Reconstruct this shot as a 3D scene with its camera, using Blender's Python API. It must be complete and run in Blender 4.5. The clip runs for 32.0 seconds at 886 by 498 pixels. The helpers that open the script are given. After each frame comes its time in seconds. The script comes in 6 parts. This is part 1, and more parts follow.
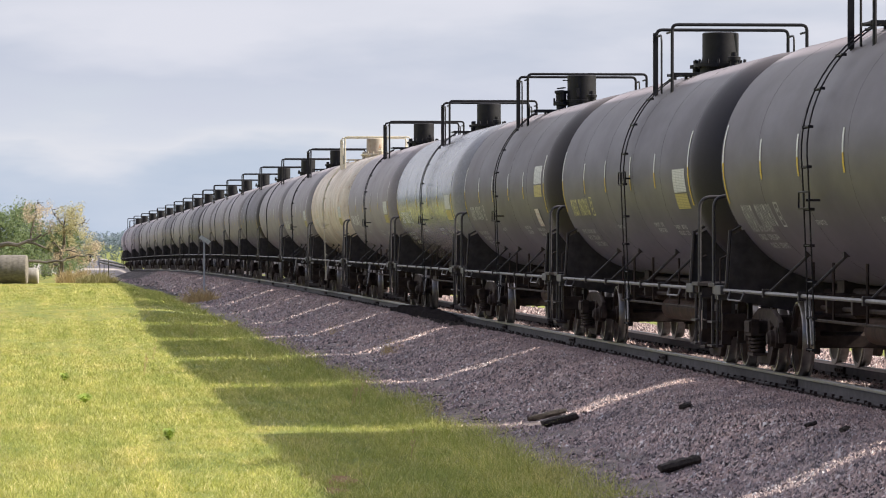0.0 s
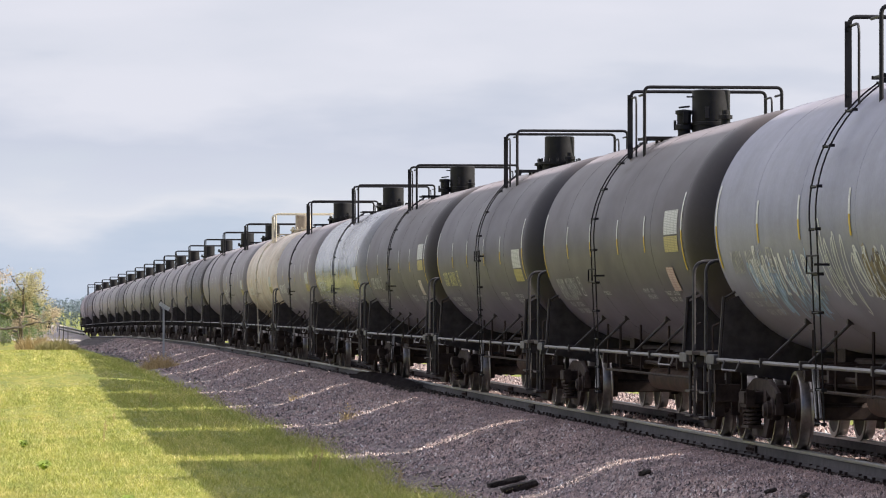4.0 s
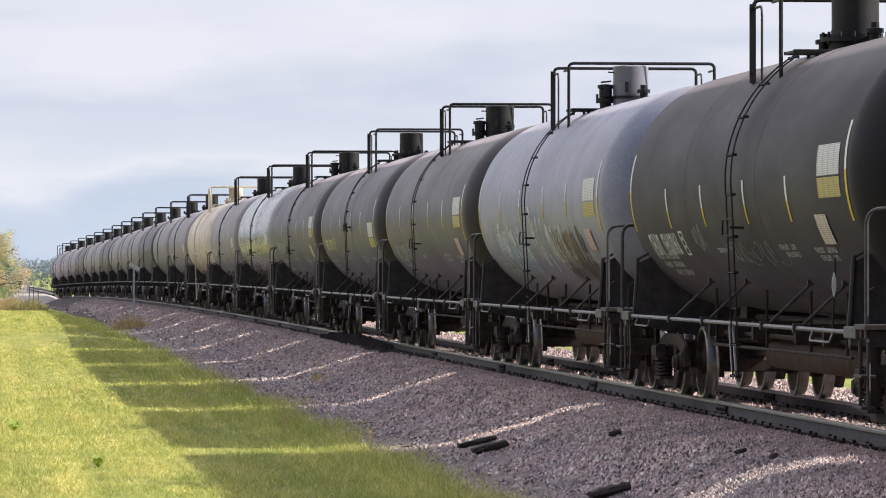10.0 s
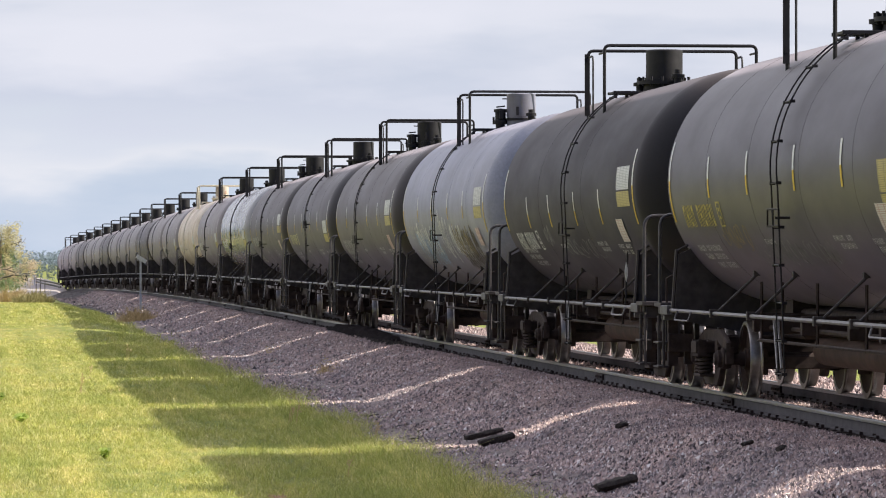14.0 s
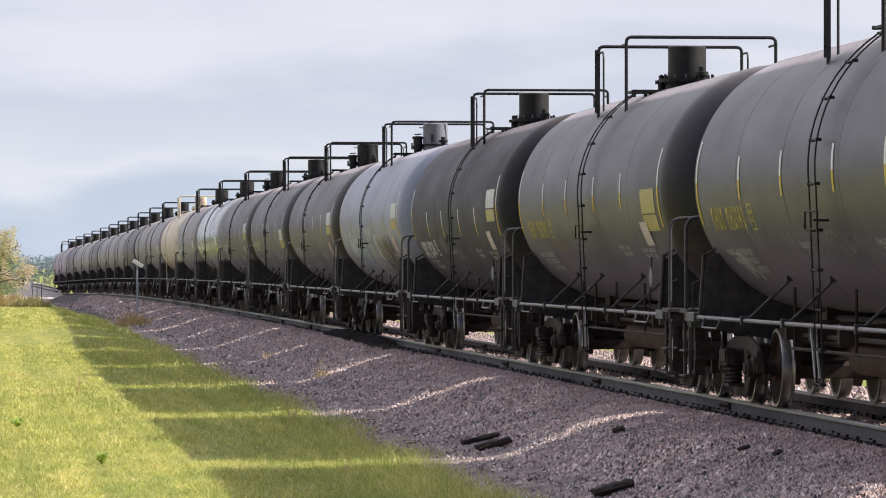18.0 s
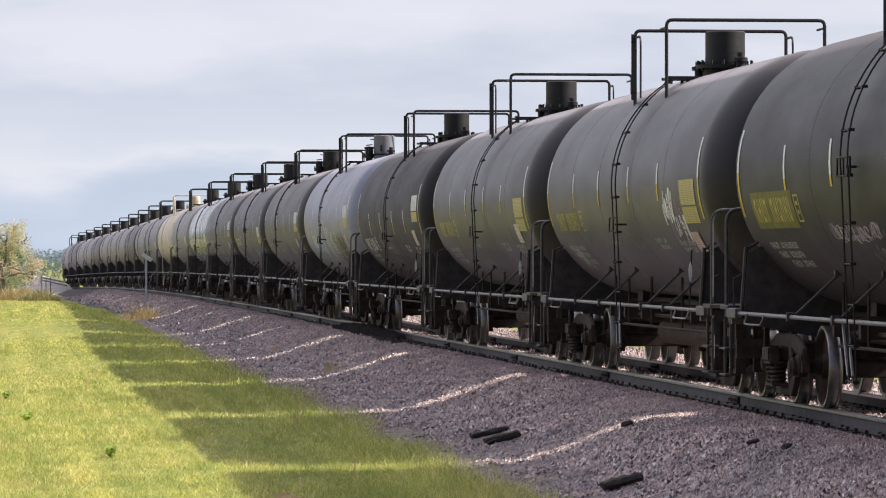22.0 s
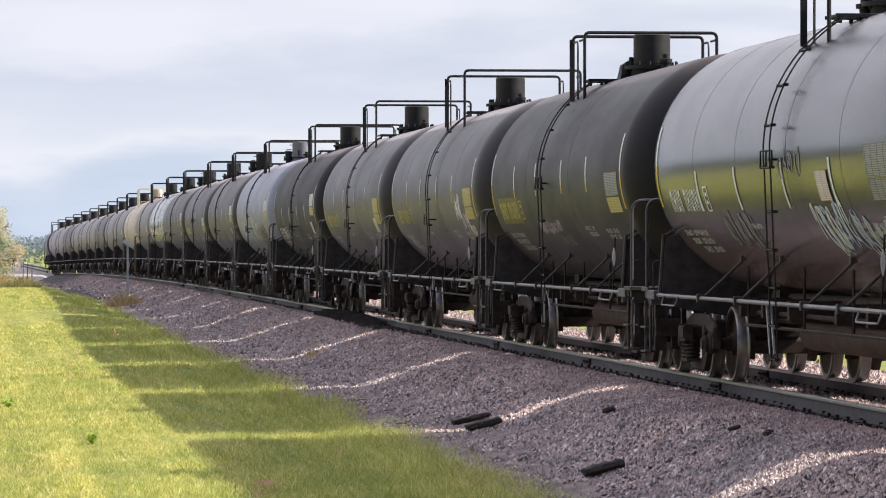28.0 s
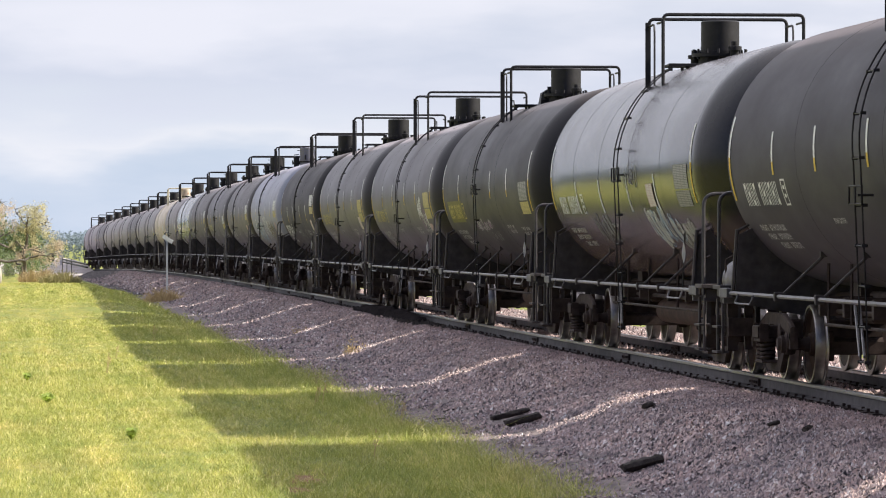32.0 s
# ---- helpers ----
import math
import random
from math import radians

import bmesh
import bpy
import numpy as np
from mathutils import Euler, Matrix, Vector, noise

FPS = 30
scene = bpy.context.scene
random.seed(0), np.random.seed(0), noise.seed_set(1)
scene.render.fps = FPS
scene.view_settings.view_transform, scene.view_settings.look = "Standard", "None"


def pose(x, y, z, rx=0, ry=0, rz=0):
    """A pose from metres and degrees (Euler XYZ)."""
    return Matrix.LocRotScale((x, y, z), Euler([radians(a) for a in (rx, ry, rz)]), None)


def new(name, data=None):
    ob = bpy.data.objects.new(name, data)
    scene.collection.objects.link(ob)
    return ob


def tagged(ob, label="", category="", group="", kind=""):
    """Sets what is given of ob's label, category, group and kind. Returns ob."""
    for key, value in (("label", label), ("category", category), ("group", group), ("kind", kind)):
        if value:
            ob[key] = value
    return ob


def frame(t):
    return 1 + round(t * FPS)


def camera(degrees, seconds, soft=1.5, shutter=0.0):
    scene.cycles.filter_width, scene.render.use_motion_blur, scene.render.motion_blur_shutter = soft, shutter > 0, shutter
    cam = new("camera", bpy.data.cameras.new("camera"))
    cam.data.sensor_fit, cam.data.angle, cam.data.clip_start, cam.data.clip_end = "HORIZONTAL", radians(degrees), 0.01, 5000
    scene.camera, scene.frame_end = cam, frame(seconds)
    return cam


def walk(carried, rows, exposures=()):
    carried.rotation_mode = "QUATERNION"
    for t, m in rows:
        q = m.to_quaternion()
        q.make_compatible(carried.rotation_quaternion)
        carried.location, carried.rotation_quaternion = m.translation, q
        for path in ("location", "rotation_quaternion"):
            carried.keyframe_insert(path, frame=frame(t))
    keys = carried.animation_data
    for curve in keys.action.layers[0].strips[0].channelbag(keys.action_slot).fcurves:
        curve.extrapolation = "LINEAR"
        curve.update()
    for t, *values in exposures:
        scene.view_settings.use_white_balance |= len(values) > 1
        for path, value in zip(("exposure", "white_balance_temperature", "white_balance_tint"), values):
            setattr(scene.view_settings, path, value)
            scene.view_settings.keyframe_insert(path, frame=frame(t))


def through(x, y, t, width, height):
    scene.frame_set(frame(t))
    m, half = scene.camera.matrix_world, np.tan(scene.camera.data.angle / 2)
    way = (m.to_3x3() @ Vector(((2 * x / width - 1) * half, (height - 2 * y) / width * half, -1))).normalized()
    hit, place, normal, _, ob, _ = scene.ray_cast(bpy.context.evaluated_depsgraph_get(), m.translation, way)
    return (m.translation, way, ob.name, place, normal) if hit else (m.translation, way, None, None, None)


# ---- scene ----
# Plan: x to the right, y along the straight track away from the camera, grass at z = 0.
RAIL_Z = 0.80          # head of the rails above the grass
RAIL_X = 9.20          # near rail
TRACK_X = 9.95         # centre line of the track
EYE = Vector((0.0, 0.0, RAIL_Z + 1.674))
FOCAL = 8160.0         # focal length over a picture 1568 wide
CAR = 18.1             # coupled length of a tank car
LENS = math.degrees(2 * math.atan(784 / FOCAL))

cam = camera(LENS, 32.0, soft=1.05)


def aim(dx, dy):
    """The camera's pose for a shift of its view: the track's vanishing point lies to the left of the middle."""
    yaw = math.degrees(math.atan((784 - 28.2 - dx) / FOCAL))
    pitch = math.degrees(math.atan((419.1 + dy - 441) / FOCAL))
    return pose(*EYE, 90 + pitch, 0, -yaw)


# Seconds and the drift of the view sideways and up or down (a tripod head that is nudged now and then).
DRIFT = [(0, 55, 4), (0.5, 69, 15), (1, 18, 12), (1.5, 18, 0), (2, 0, 0), (2.5, -3, -11), (3, -2, 2), (3.5, -3, 29), (4, -17, 122), (4.5, -37, 119), (6.5, -49, 95), (7, -46, 80), (7.5, -43, 67), (8, -51, 50), (8.5, -51, 44), (9, -60, 50), (9.5, -64, 54), (10, -70, 52), (10.5, -80, 55), (11, -74, 60), (11.5, -74, 63), (12, -67, 63), (12.5, -55, 63), (13, -52, 60), (13.5, -52, 55), (14, -58, 38), (14.5, -63, 34), (16.5, -74, 14), (17, -86, -9), (17.5, -72, 35), (18, -64, 46), (18.5, -54, 38), (19, -57, 41), (19.5, -44, 55), (20, -40, 60), (20.5, -37, 50), (21, -50, 49), (21.5, -54, 35), (22, -48, 35), (22.5, -41, 37), (23, -44, 29), (23.5, -44, 28), (24, -34, 18), (24.5, -29, 14), (25, -37, 20), (25.5, -55, 28), (27.5, -83, 6), (28, -81, 11), (28.5, -83, 9), (29, -90, 11), (29.5, -96, 10), (30, -98, 2), (30.5, -93, -5), (31, -84, -11), (31.5, -58, 6), (32, -11, 3)]
# The clip's camera opens up a little as darker cars fill the picture.
STOPS = ((0, 0.61), (2.0, 0.61), (4.0, 0.65), (7.0, 0.79), (9.0, 0.78), (13.0, 0.71), (19.0, 0.70), (24.0, 0.70), (28.0, 0.81), (30.0, 0.83), (32.0, 0.80))
walk(cam, [(t, aim(dx, dy)) for t, dx, dy in DRIFT], STOPS)

# ---- world, sun, exposure ----
SUN_ELEVATION = radians(36.0)
SUN_SIDE = 0.12        # light runs to the left and a little away from the camera
world = bpy.data.worlds.new("sky")
scene.world = world
world.use_nodes = True
wn = world.node_tree
wn.nodes.clear()


def link(tree, a, b):
    tree.links.new(a, b)


def wnode(kind, **values):
    n = wn.nodes.new(kind)
    for key, value in values.items():
        n.inputs[key].default_value = value
    return n


sky = wn.nodes.new("ShaderNodeTexSky")
sky.sky_type = "NISHITA"
sky.sun_disc = False
sky.sun_elevation = SUN_ELEVATION
sky.sun_rotation = radians(90 + 9)
sky.dust_density = 0.3
sky.ozone_density = 3.5
coords = wn.nodes.new("ShaderNodeTexCoord")
mapping = wnode("ShaderNodeMapping")
mapping.inputs["Scale"].default_value = (10.0, 10.0, 38.0)
cloud_noise = wnode("ShaderNodeTexNoise", Scale=1.3, Detail=5.0, Roughness=0.5)
cloud_ramp = wn.nodes.new("ShaderNodeValToRGB")
cloud_ramp.color_ramp.elements[0].position = 0.36
cloud_ramp.color_ramp.elements[0].color = (0.59, 0.64, 0.75, 1)
cloud_ramp.color_ramp.elements[1].position = 0.62
cloud_ramp.color_ramp.elements[1].color = (0.84, 0.845, 0.94, 1)
sky_scale = wn.nodes.new("ShaderNodeMixRGB")
sky_scale.blend_type = "MULTIPLY"
sky_scale.inputs[0].default_value = 1.0
sky_scale.inputs[2].default_value = (0.048, 0.049, 0.062, 1)
veil = wn.nodes.new("ShaderNodeMixRGB")
# cloud cover thins out towards the sun's side and behind the camera
toward = wn.nodes.new("ShaderNodeVectorMath")
toward.operation = "DOT_PRODUCT"
toward.inputs[1].default_value = (0.30, -0.95, -0.25)
cover = wn.nodes.new("ShaderNodeMapRange")
cover.inputs["From Min"].default_value, cover.inputs["From Max"].default_value = -0.35, 0.45
cover.inputs["To Min"].default_value, cover.inputs["To Max"].default_value = 0.93, 0.02
link(wn, coords.outputs["Generated"], toward.inputs[0])
link(wn, toward.outputs["Value"], cover.inputs["Value"])
link(wn, cover.outputs[0], veil.inputs[0])
background = wnode("ShaderNodeBackground", Strength=0.61)
world_out = wn.nodes.new("ShaderNodeOutputWorld")
link(wn, coords.outputs["Generated"], mapping.inputs["Vector"])
link(wn, mapping.outputs["Vector"], cloud_noise.inputs["Vector"])
link(wn, cloud_noise.outputs["Fac"], cloud_ramp.inputs["Fac"])
# layers of cloud low over the horizon: blue haze, white heads, a grey sheet, a pale sheet
split_dir = wn.nodes.new("ShaderNodeSeparateXYZ")
link(wn, coords.outputs["Generated"], split_dir.inputs[0])
wobble = wn.nodes.new("ShaderNodeMath")
wobble.operation = "MULTIPLY_ADD"
wobble.inputs[1].default_value, wobble.inputs[2].default_value = 0.060, -0.030
link(wn, cloud_noise.outputs["Fac"], wobble.inputs[0])
lift = wn.nodes.new("ShaderNodeMath")
lift.operation = "ADD"
link(wn, split_dir.outputs["Z"], lift.inputs[0])
link(wn, wobble.outputs[0], lift.inputs[1])
spread = wn.nodes.new("ShaderNodeMapRange")
spread.inputs["From Min"].default_value, spread.inputs["From Max"].default_value = 0.0, 0.10
link(wn, lift.outputs[0], spread.inputs["Value"])
layers = wn.nodes.new("ShaderNodeValToRGB")
e = layers.color_ramp.elements
e[0].position, e[0].color = 0.03, (0.50, 0.63, 0.83, 1)
e[1].position, e[1].color = 1.0, (0.86, 0.86, 0.95, 1)
for place, colour in ((0.13, (0.60, 0.70, 0.86)), (0.21, (0.88, 0.90, 0.97)), (0.27, (0.74, 0.79, 0.90)), (0.36, (0.64, 0.69, 0.83)), (0.50, (0.84, 0.855, 0.95))):
    e.new(place).color = (*colour, 1)
link(wn, spread.outputs[0], layers.inputs["Fac"])
clouds = wn.nodes.new("ShaderNodeMixRGB")
clouds.inputs[0].default_value = 0.66
link(wn, cloud_ramp.outputs["Color"], clouds.inputs[1])
link(wn, layers.outputs["Color"], clouds.inputs[2])
link(wn, sky.outputs["Color"], sky_scale.inputs[1])
link(wn, sky_scale.outputs["Color"], veil.inputs[1])
link(wn, clouds.outputs["Color"], veil.inputs[2])
# the cloud sheet is brighter overhead than at the horizon
zenith = wn.nodes.new("ShaderNodeMapRange")
zenith.inputs["From Min"].default_value, zenith.inputs["From Max"].default_value = 0.10, 0.75
zenith.inputs["To Min"].default_value, zenith.inputs["To Max"].default_value = 1.0, 1.75
link(wn, split_dir.outputs["Z"], zenith.inputs["Value"])
gain = wn.nodes.new("ShaderNodeVectorMath")
gain.operation = "SCALE"
link(wn, veil.outputs["Color"], gain.inputs[0])
link(wn, zenith.outputs[0], gain.inputs["Scale"])
link(wn, gain.outputs[0], background.inputs["Color"])
link(wn, background.outputs["Background"], world_out.inputs["Surface"])

sun_data = bpy.data.lights.new("sun", "SUN")
sun_data.energy = 5.0
sun_data.angle = radians(0.5)
sun_data.color = (1.0, 0.94, 0.82)
sun = new("sun", sun_data)
light_way = Vector((-1.0, SUN_SIDE, -math.tan(SUN_ELEVATION)))
sun.matrix_world = Matrix.Translation((60, 60, 60)) @ light_way.to_track_quat("-Z", "Y").to_matrix().to_4x4()


# ---- materials ----
def material(name, build):
    m = bpy.data.materials.new(name)
    m.use_nodes = True
    tree = m.node_tree
    shader = tree.nodes["Principled BSDF"]
    build(tree, shader)
    return m


def noise_node(tree, scale, detail=5.0, rough=0.6, stretch=(1, 1, 1), space="Object"):
    tc = tree.nodes.new("ShaderNodeTexCoord")
    mp = tree.nodes.new("ShaderNodeMapping")
    mp.inputs["Scale"].default_value = stretch
    tx = tree.nodes.new("ShaderNodeTexNoise")
    tx.inputs["Scale"].default_value, tx.inputs["Detail"].default_value = scale, detail
    tx.inputs["Roughness"].default_value = rough
    link(tree, tc.outputs[space], mp.inputs["Vector"])
    link(tree, mp.outputs["Vector"], tx.inputs["Vector"])
    return tx.outputs["Fac"]


def ramp(tree, value, stops):
    r = tree.nodes.new("ShaderNodeValToRGB")
    e = r.color_ramp.elements
    e[0].position, e[0].color = stops[0][0], (*stops[0][1], 1)
    e[1].position, e[1].color = stops[-1][0], (*stops[-1][1], 1)
    for place, colour in stops[1:-1]:
        e.new(place).color = (*colour, 1)
    link(tree, value, r.inputs["Fac"])
    return r.outputs["Color"]


def mix(tree, fac, a, b, mode="MIX"):
    n = tree.nodes.new("ShaderNodeMixRGB")
    n.blend_type = mode
    for socket, value in zip(n.inputs, (fac, a, b)):
        if isinstance(value, (int, float)):
            socket.default_value = value
        elif isinstance(value, tuple):
            socket.default_value = (*value, 1)
        else:
            link(tree, value, socket)
    return n.outputs["Color"]


def bump(tree, shader, value, strength, distance):
    b = tree.nodes.new("ShaderNodeBump")
    b.inputs["Strength"].default_value, b.inputs["Distance"].default_value = strength, distance
    link(tree, value, b.inputs["Height"])
    link(tree, b.outputs["Normal"], shader.inputs["Normal"])


def plain(name, colour, rough=0.6, metal=0.0, vary=0.25, scale=6.0, stretch=(1, 1, 1), gloss=0.28):
    def build(tree, shader):
        n = noise_node(tree, scale, stretch=stretch)
        dark = tuple(c * (1 - vary) for c in colour)
        light = tuple(min(1.0, c * (1 + vary)) for c in colour)
        link(tree, ramp(tree, n, ((0.3, dark), (0.7, light))), shader.inputs["Base Color"])
        shader.inputs["Roughness"].default_value, shader.inputs["Metallic"].default_value = rough, metal
        shader.inputs["Specular IOR Level"].default_value = gloss
        bump(tree, shader, n, 0.15, 0.01)
    return material(name, build)


def tank_paint(name, colour, rough, dust, dust_amount=0.35, rust=0.0, gloss=0.2, belly_dirt=(0.130, 0.089, 0.070), sheen=0.0):
    """Weathered tank paint: dust in streaks that run down the shell, a dirty belly, chips of rust."""
    def build(tree, shader):
        streak = noise_node(tree, 1.0, 6, 0.55, (0.6, 0.45, 0.3))
        blotch = noise_node(tree, 0.8, 5, 0.6, (1, 0.35, 1))
        fine = noise_node(tree, 22.0, 4, 0.7)
        base = ramp(tree, fine, ((0.3, tuple(c * 0.88 for c in colour)), (0.7, tuple(c * 1.12 for c in colour))))
        f1 = ramp(tree, streak, ((0.38, (0, 0, 0)), (0.8, (dust_amount * 0.8,) * 3)))
        out = mix(tree, f1, base, dust)
        f2 = ramp(tree, blotch, ((0.45, (0, 0, 0)), (0.7, (dust_amount * 0.8,) * 3)))
        out = mix(tree, f2, out, tuple(c * 0.8 for c in dust))
        scuff = noise_node(tree, 2.4, 6, 0.7, (1, 0.3, 1))
        out = mix(tree, 0.7, out, ramp(tree, scuff, ((0.3, (0.78,) * 3), (0.7, (1.2, 1.18, 1.16)))), "MULTIPLY")
        drips = noise_node(tree, 1.0, 4, 0.6, (0.25, 2.6, 0.35))
        out = mix(tree, 0.45, out, ramp(tree, drips, ((0.35, (0.80,) * 3), (0.68, (1.22, 1.19, 1.19)))), "MULTIPLY")
        # belly dirt thrown up from the track, brown dust settled on the top
        tc = tree.nodes.new("ShaderNodeTexCoord")
        sep = tree.nodes.new("ShaderNodeSeparateXYZ")
        link(tree, tc.outputs["Object"], sep.inputs[0])
        low = tree.nodes.new("ShaderNodeMapRange")
        low.inputs["From Min"].default_value, low.inputs["From Max"].default_value = 2.05, 1.45
        link(tree, sep.outputs["Z"], low.inputs["Value"])
        belly = tree.nodes.new("ShaderNodeMath")
        belly.operation = "MULTIPLY"
        link(tree, low.outputs[0], belly.inputs[0])
        link(tree, ramp(tree, streak, ((0.3, (0.35,) * 3), (0.7, (0.92,) * 3))), belly.inputs[1])
        out = mix(tree, belly.outputs[0], out, belly_dirt)
        high = tree.nodes.new("ShaderNodeMapRange")
        high.inputs["From Min"].default_value, high.inputs["From Max"].default_value = 3.55, 4.1
        link(tree, sep.outputs["Z"], high.inputs["Value"])
        settled = tree.nodes.new("ShaderNodeMath")
        settled.operation = "MULTIPLY"
        link(tree, high.outputs[0], settled.inputs[0])
        link(tree, ramp(tree, blotch, ((0.35, (0, 0, 0)), (0.65, (dust_amount * 1.3,) * 3))), settled.inputs[1])
        out = mix(tree, settled.outputs[0], out, (0.15, 0.115, 0.095))
        if rust:
            patches = noise_node(tree, 2.3, 7, 0.7, (1, 1.6, 0.5))
            out = mix(tree, ramp(tree, patches, ((0.55, (0, 0, 0)), (0.66, (rust,) * 3))), out, (0.33, 0.14, 0.055))
        link(tree, out, shader.inputs["Base Color"])
        link(tree, ramp(tree, blotch, ((0.3, (rough * 0.85,) * 3), (0.7, (min(1.0, rough * 1.2),) * 3))), shader.inputs["Roughness"])
        waves = noise_node(tree, 1.0, 2, 0.4, (1, 0.3, 1))
        bump(tree, shader, waves, 0.10, 0.03)
        shader.inputs["Specular IOR Level"].default_value = gloss
        # fine dust that catches light at a glancing angle
        shader.inputs["Sheen Weight"].default_value, shader.inputs["Sheen Roughness"].default_value = sheen, 0.45
        shader.inputs["Sheen Tint"].default_value = (0.97, 0.84, 1.0, 1)
    return material(name, build)


PAINT = {
    "charcoal": tank_paint("charcoal_paint", (0.0130, 0.0103, 0.0175), 0.46, (0.034, 0.0265, 0.036), 0.36, 0.0, 0.42, (0.060, 0.042, 0.038), 0.14),
    "brown_grey": tank_paint("brown_grey_paint", (0.0190, 0.0140, 0.0178), 0.46, (0.053, 0.038, 0.038), 0.42, 0.0, 0.42, (0.070, 0.049, 0.042), 0.13),
    "dark_grey": tank_paint("dark_grey_paint", (0.0105, 0.0086, 0.0150), 0.42, (0.031, 0.0246, 0.032), 0.33, 0.0, 0.38, (0.100, 0.064, 0.053), 0.12),
    "black": tank_paint("black_paint", (0.0080, 0.0066, 0.0116), 0.58, (0.024, 0.0192, 0.0255), 0.34, 0.0, 0.27, (0.055, 0.037, 0.033), 0.065),
    "coal": tank_paint("coal_black_paint", (0.0066, 0.0055, 0.0096), 0.50, (0.017, 0.0136, 0.0190), 0.34, 0.0, 0.27, (0.050, 0.033, 0.029), 0.04),
    "gloss": tank_paint("glossy_black_paint", (0.014, 0.013, 0.0175), 0.21, (0.045, 0.036, 0.038), 0.14, 0.0, 0.47, (0.22, 0.14, 0.112), 0.03),
    "silver": tank_paint("silver_grey_paint", (0.26, 0.26, 0.29), 0.22, (0.24, 0.22, 0.20), 0.3, 0.0, 0.5),
    "blue_grey": tank_paint("blue_grey_paint", (0.215, 0.228, 0.310), 0.42, (0.32, 0.318, 0.365), 0.4, 0.0, 0.30, (0.18, 0.14, 0.125), 0.10),
    "tan": tank_paint("cream_paint", (0.70, 0.62, 0.54), 0.5, (0.52, 0.38, 0.26), 0.5, 0.8),
    # dark grey of the far cars, with distance haze mixed into the colour
    "hazed_grey": tank_paint("hazed_grey_paint", (0.215, 0.196, 0.215), 0.48, (0.32, 0.28, 0.275), 0.45, 0.15, 0.35, (0.08, 0.055, 0.05), 0.10),
}
BLACK_IRON = plain("black_iron", (0.018, 0.016, 0.0195), 0.55, 0.0, 0.35, 8)
CREAM_IRON = plain("cream_iron", (0.62, 0.56, 0.46), 0.5, 0.0, 0.2, 8)
DARK_PIPE = plain("worn_dark_pipe", (0.070, 0.064, 0.069), 0.4, 0.2, 0.35, 9)
GREY_PIPE = plain("worn_grey_pipe", (0.185, 0.172, 0.178), 0.45, 0.2, 0.3, 9)
TRUCK_IRON = plain("grimy_cast_iron", (0.046, 0.032, 0.029), 0.75, 0.0, 0.5, 7, (1, 1, 1), 0.2)
PLATE_GREY = plain("dirty_grey_block", (0.105, 0.100, 0.104), 0.6, 0.0, 0.35, 7)
FRAME_IRON = plain("dirty_black_frame_iron", (0.056, 0.047, 0.048), 0.6, 0.0, 0.4, 6)
BROWN_PIPE = plain("rusty_brown_pipe", (0.066, 0.035, 0.027), 0.75, 0.0, 0.4, 4)
WHEEL_STEEL = plain("wheel_plate_steel", (0.058, 0.034, 0.026), 0.6, 0.0, 0.35, 5)
TREAD_STEEL = plain("bright_wheel_tread", (0.33, 0.30, 0.29), 0.38, 1.0, 0.25, 8)
RAIL_SIDE = plain("rusty_rail_side", (0.074, 0.066, 0.069), 0.75, 0.1, 0.3, 5)
RAIL_TOP = plain("polished_rail_head", (0.36, 0.36, 0.38), 0.36, 1.0, 0.15, 5)
TIE_WOOD = plain("creosoted_wood", (0.075, 0.06, 0.05), 0.85, 0.0, 0.4, 5, (1, 6, 1))
WHITE_MARK = plain("white_marking", (0.72, 0.72, 0.70), 0.5, 0.0, 0.15, 12)
FADED_MARK = plain("faded_white_marking", (0.46, 0.45, 0.44), 0.55, 0.0, 0.35, 12)
PALE_YELLOW = plain("pale_yellow_marking", (0.62, 0.56, 0.26), 0.5, 0.0, 0.2, 12)
YELLOW_MARK = plain("yellow_marking", (0.62, 0.42, 0.03), 0.5, 0.0, 0.2, 12)
OCHRE_MARK = plain("faded_yellow_marking", (0.46, 0.37, 0.10), 0.5, 0.0, 0.3, 12)
SMEAR = plain("smeared_pale_paint", (0.13, 0.128, 0.125), 0.6, 0.0, 0.5, 5)
RED_PLATE = plain("dull_red_reflector", (0.16, 0.075, 0.055), 0.5, 0.0, 0.2, 8)
RED_MARK = plain("faded_red_marking", (0.42, 0.26, 0.26), 0.5, 0.0, 0.25, 12)


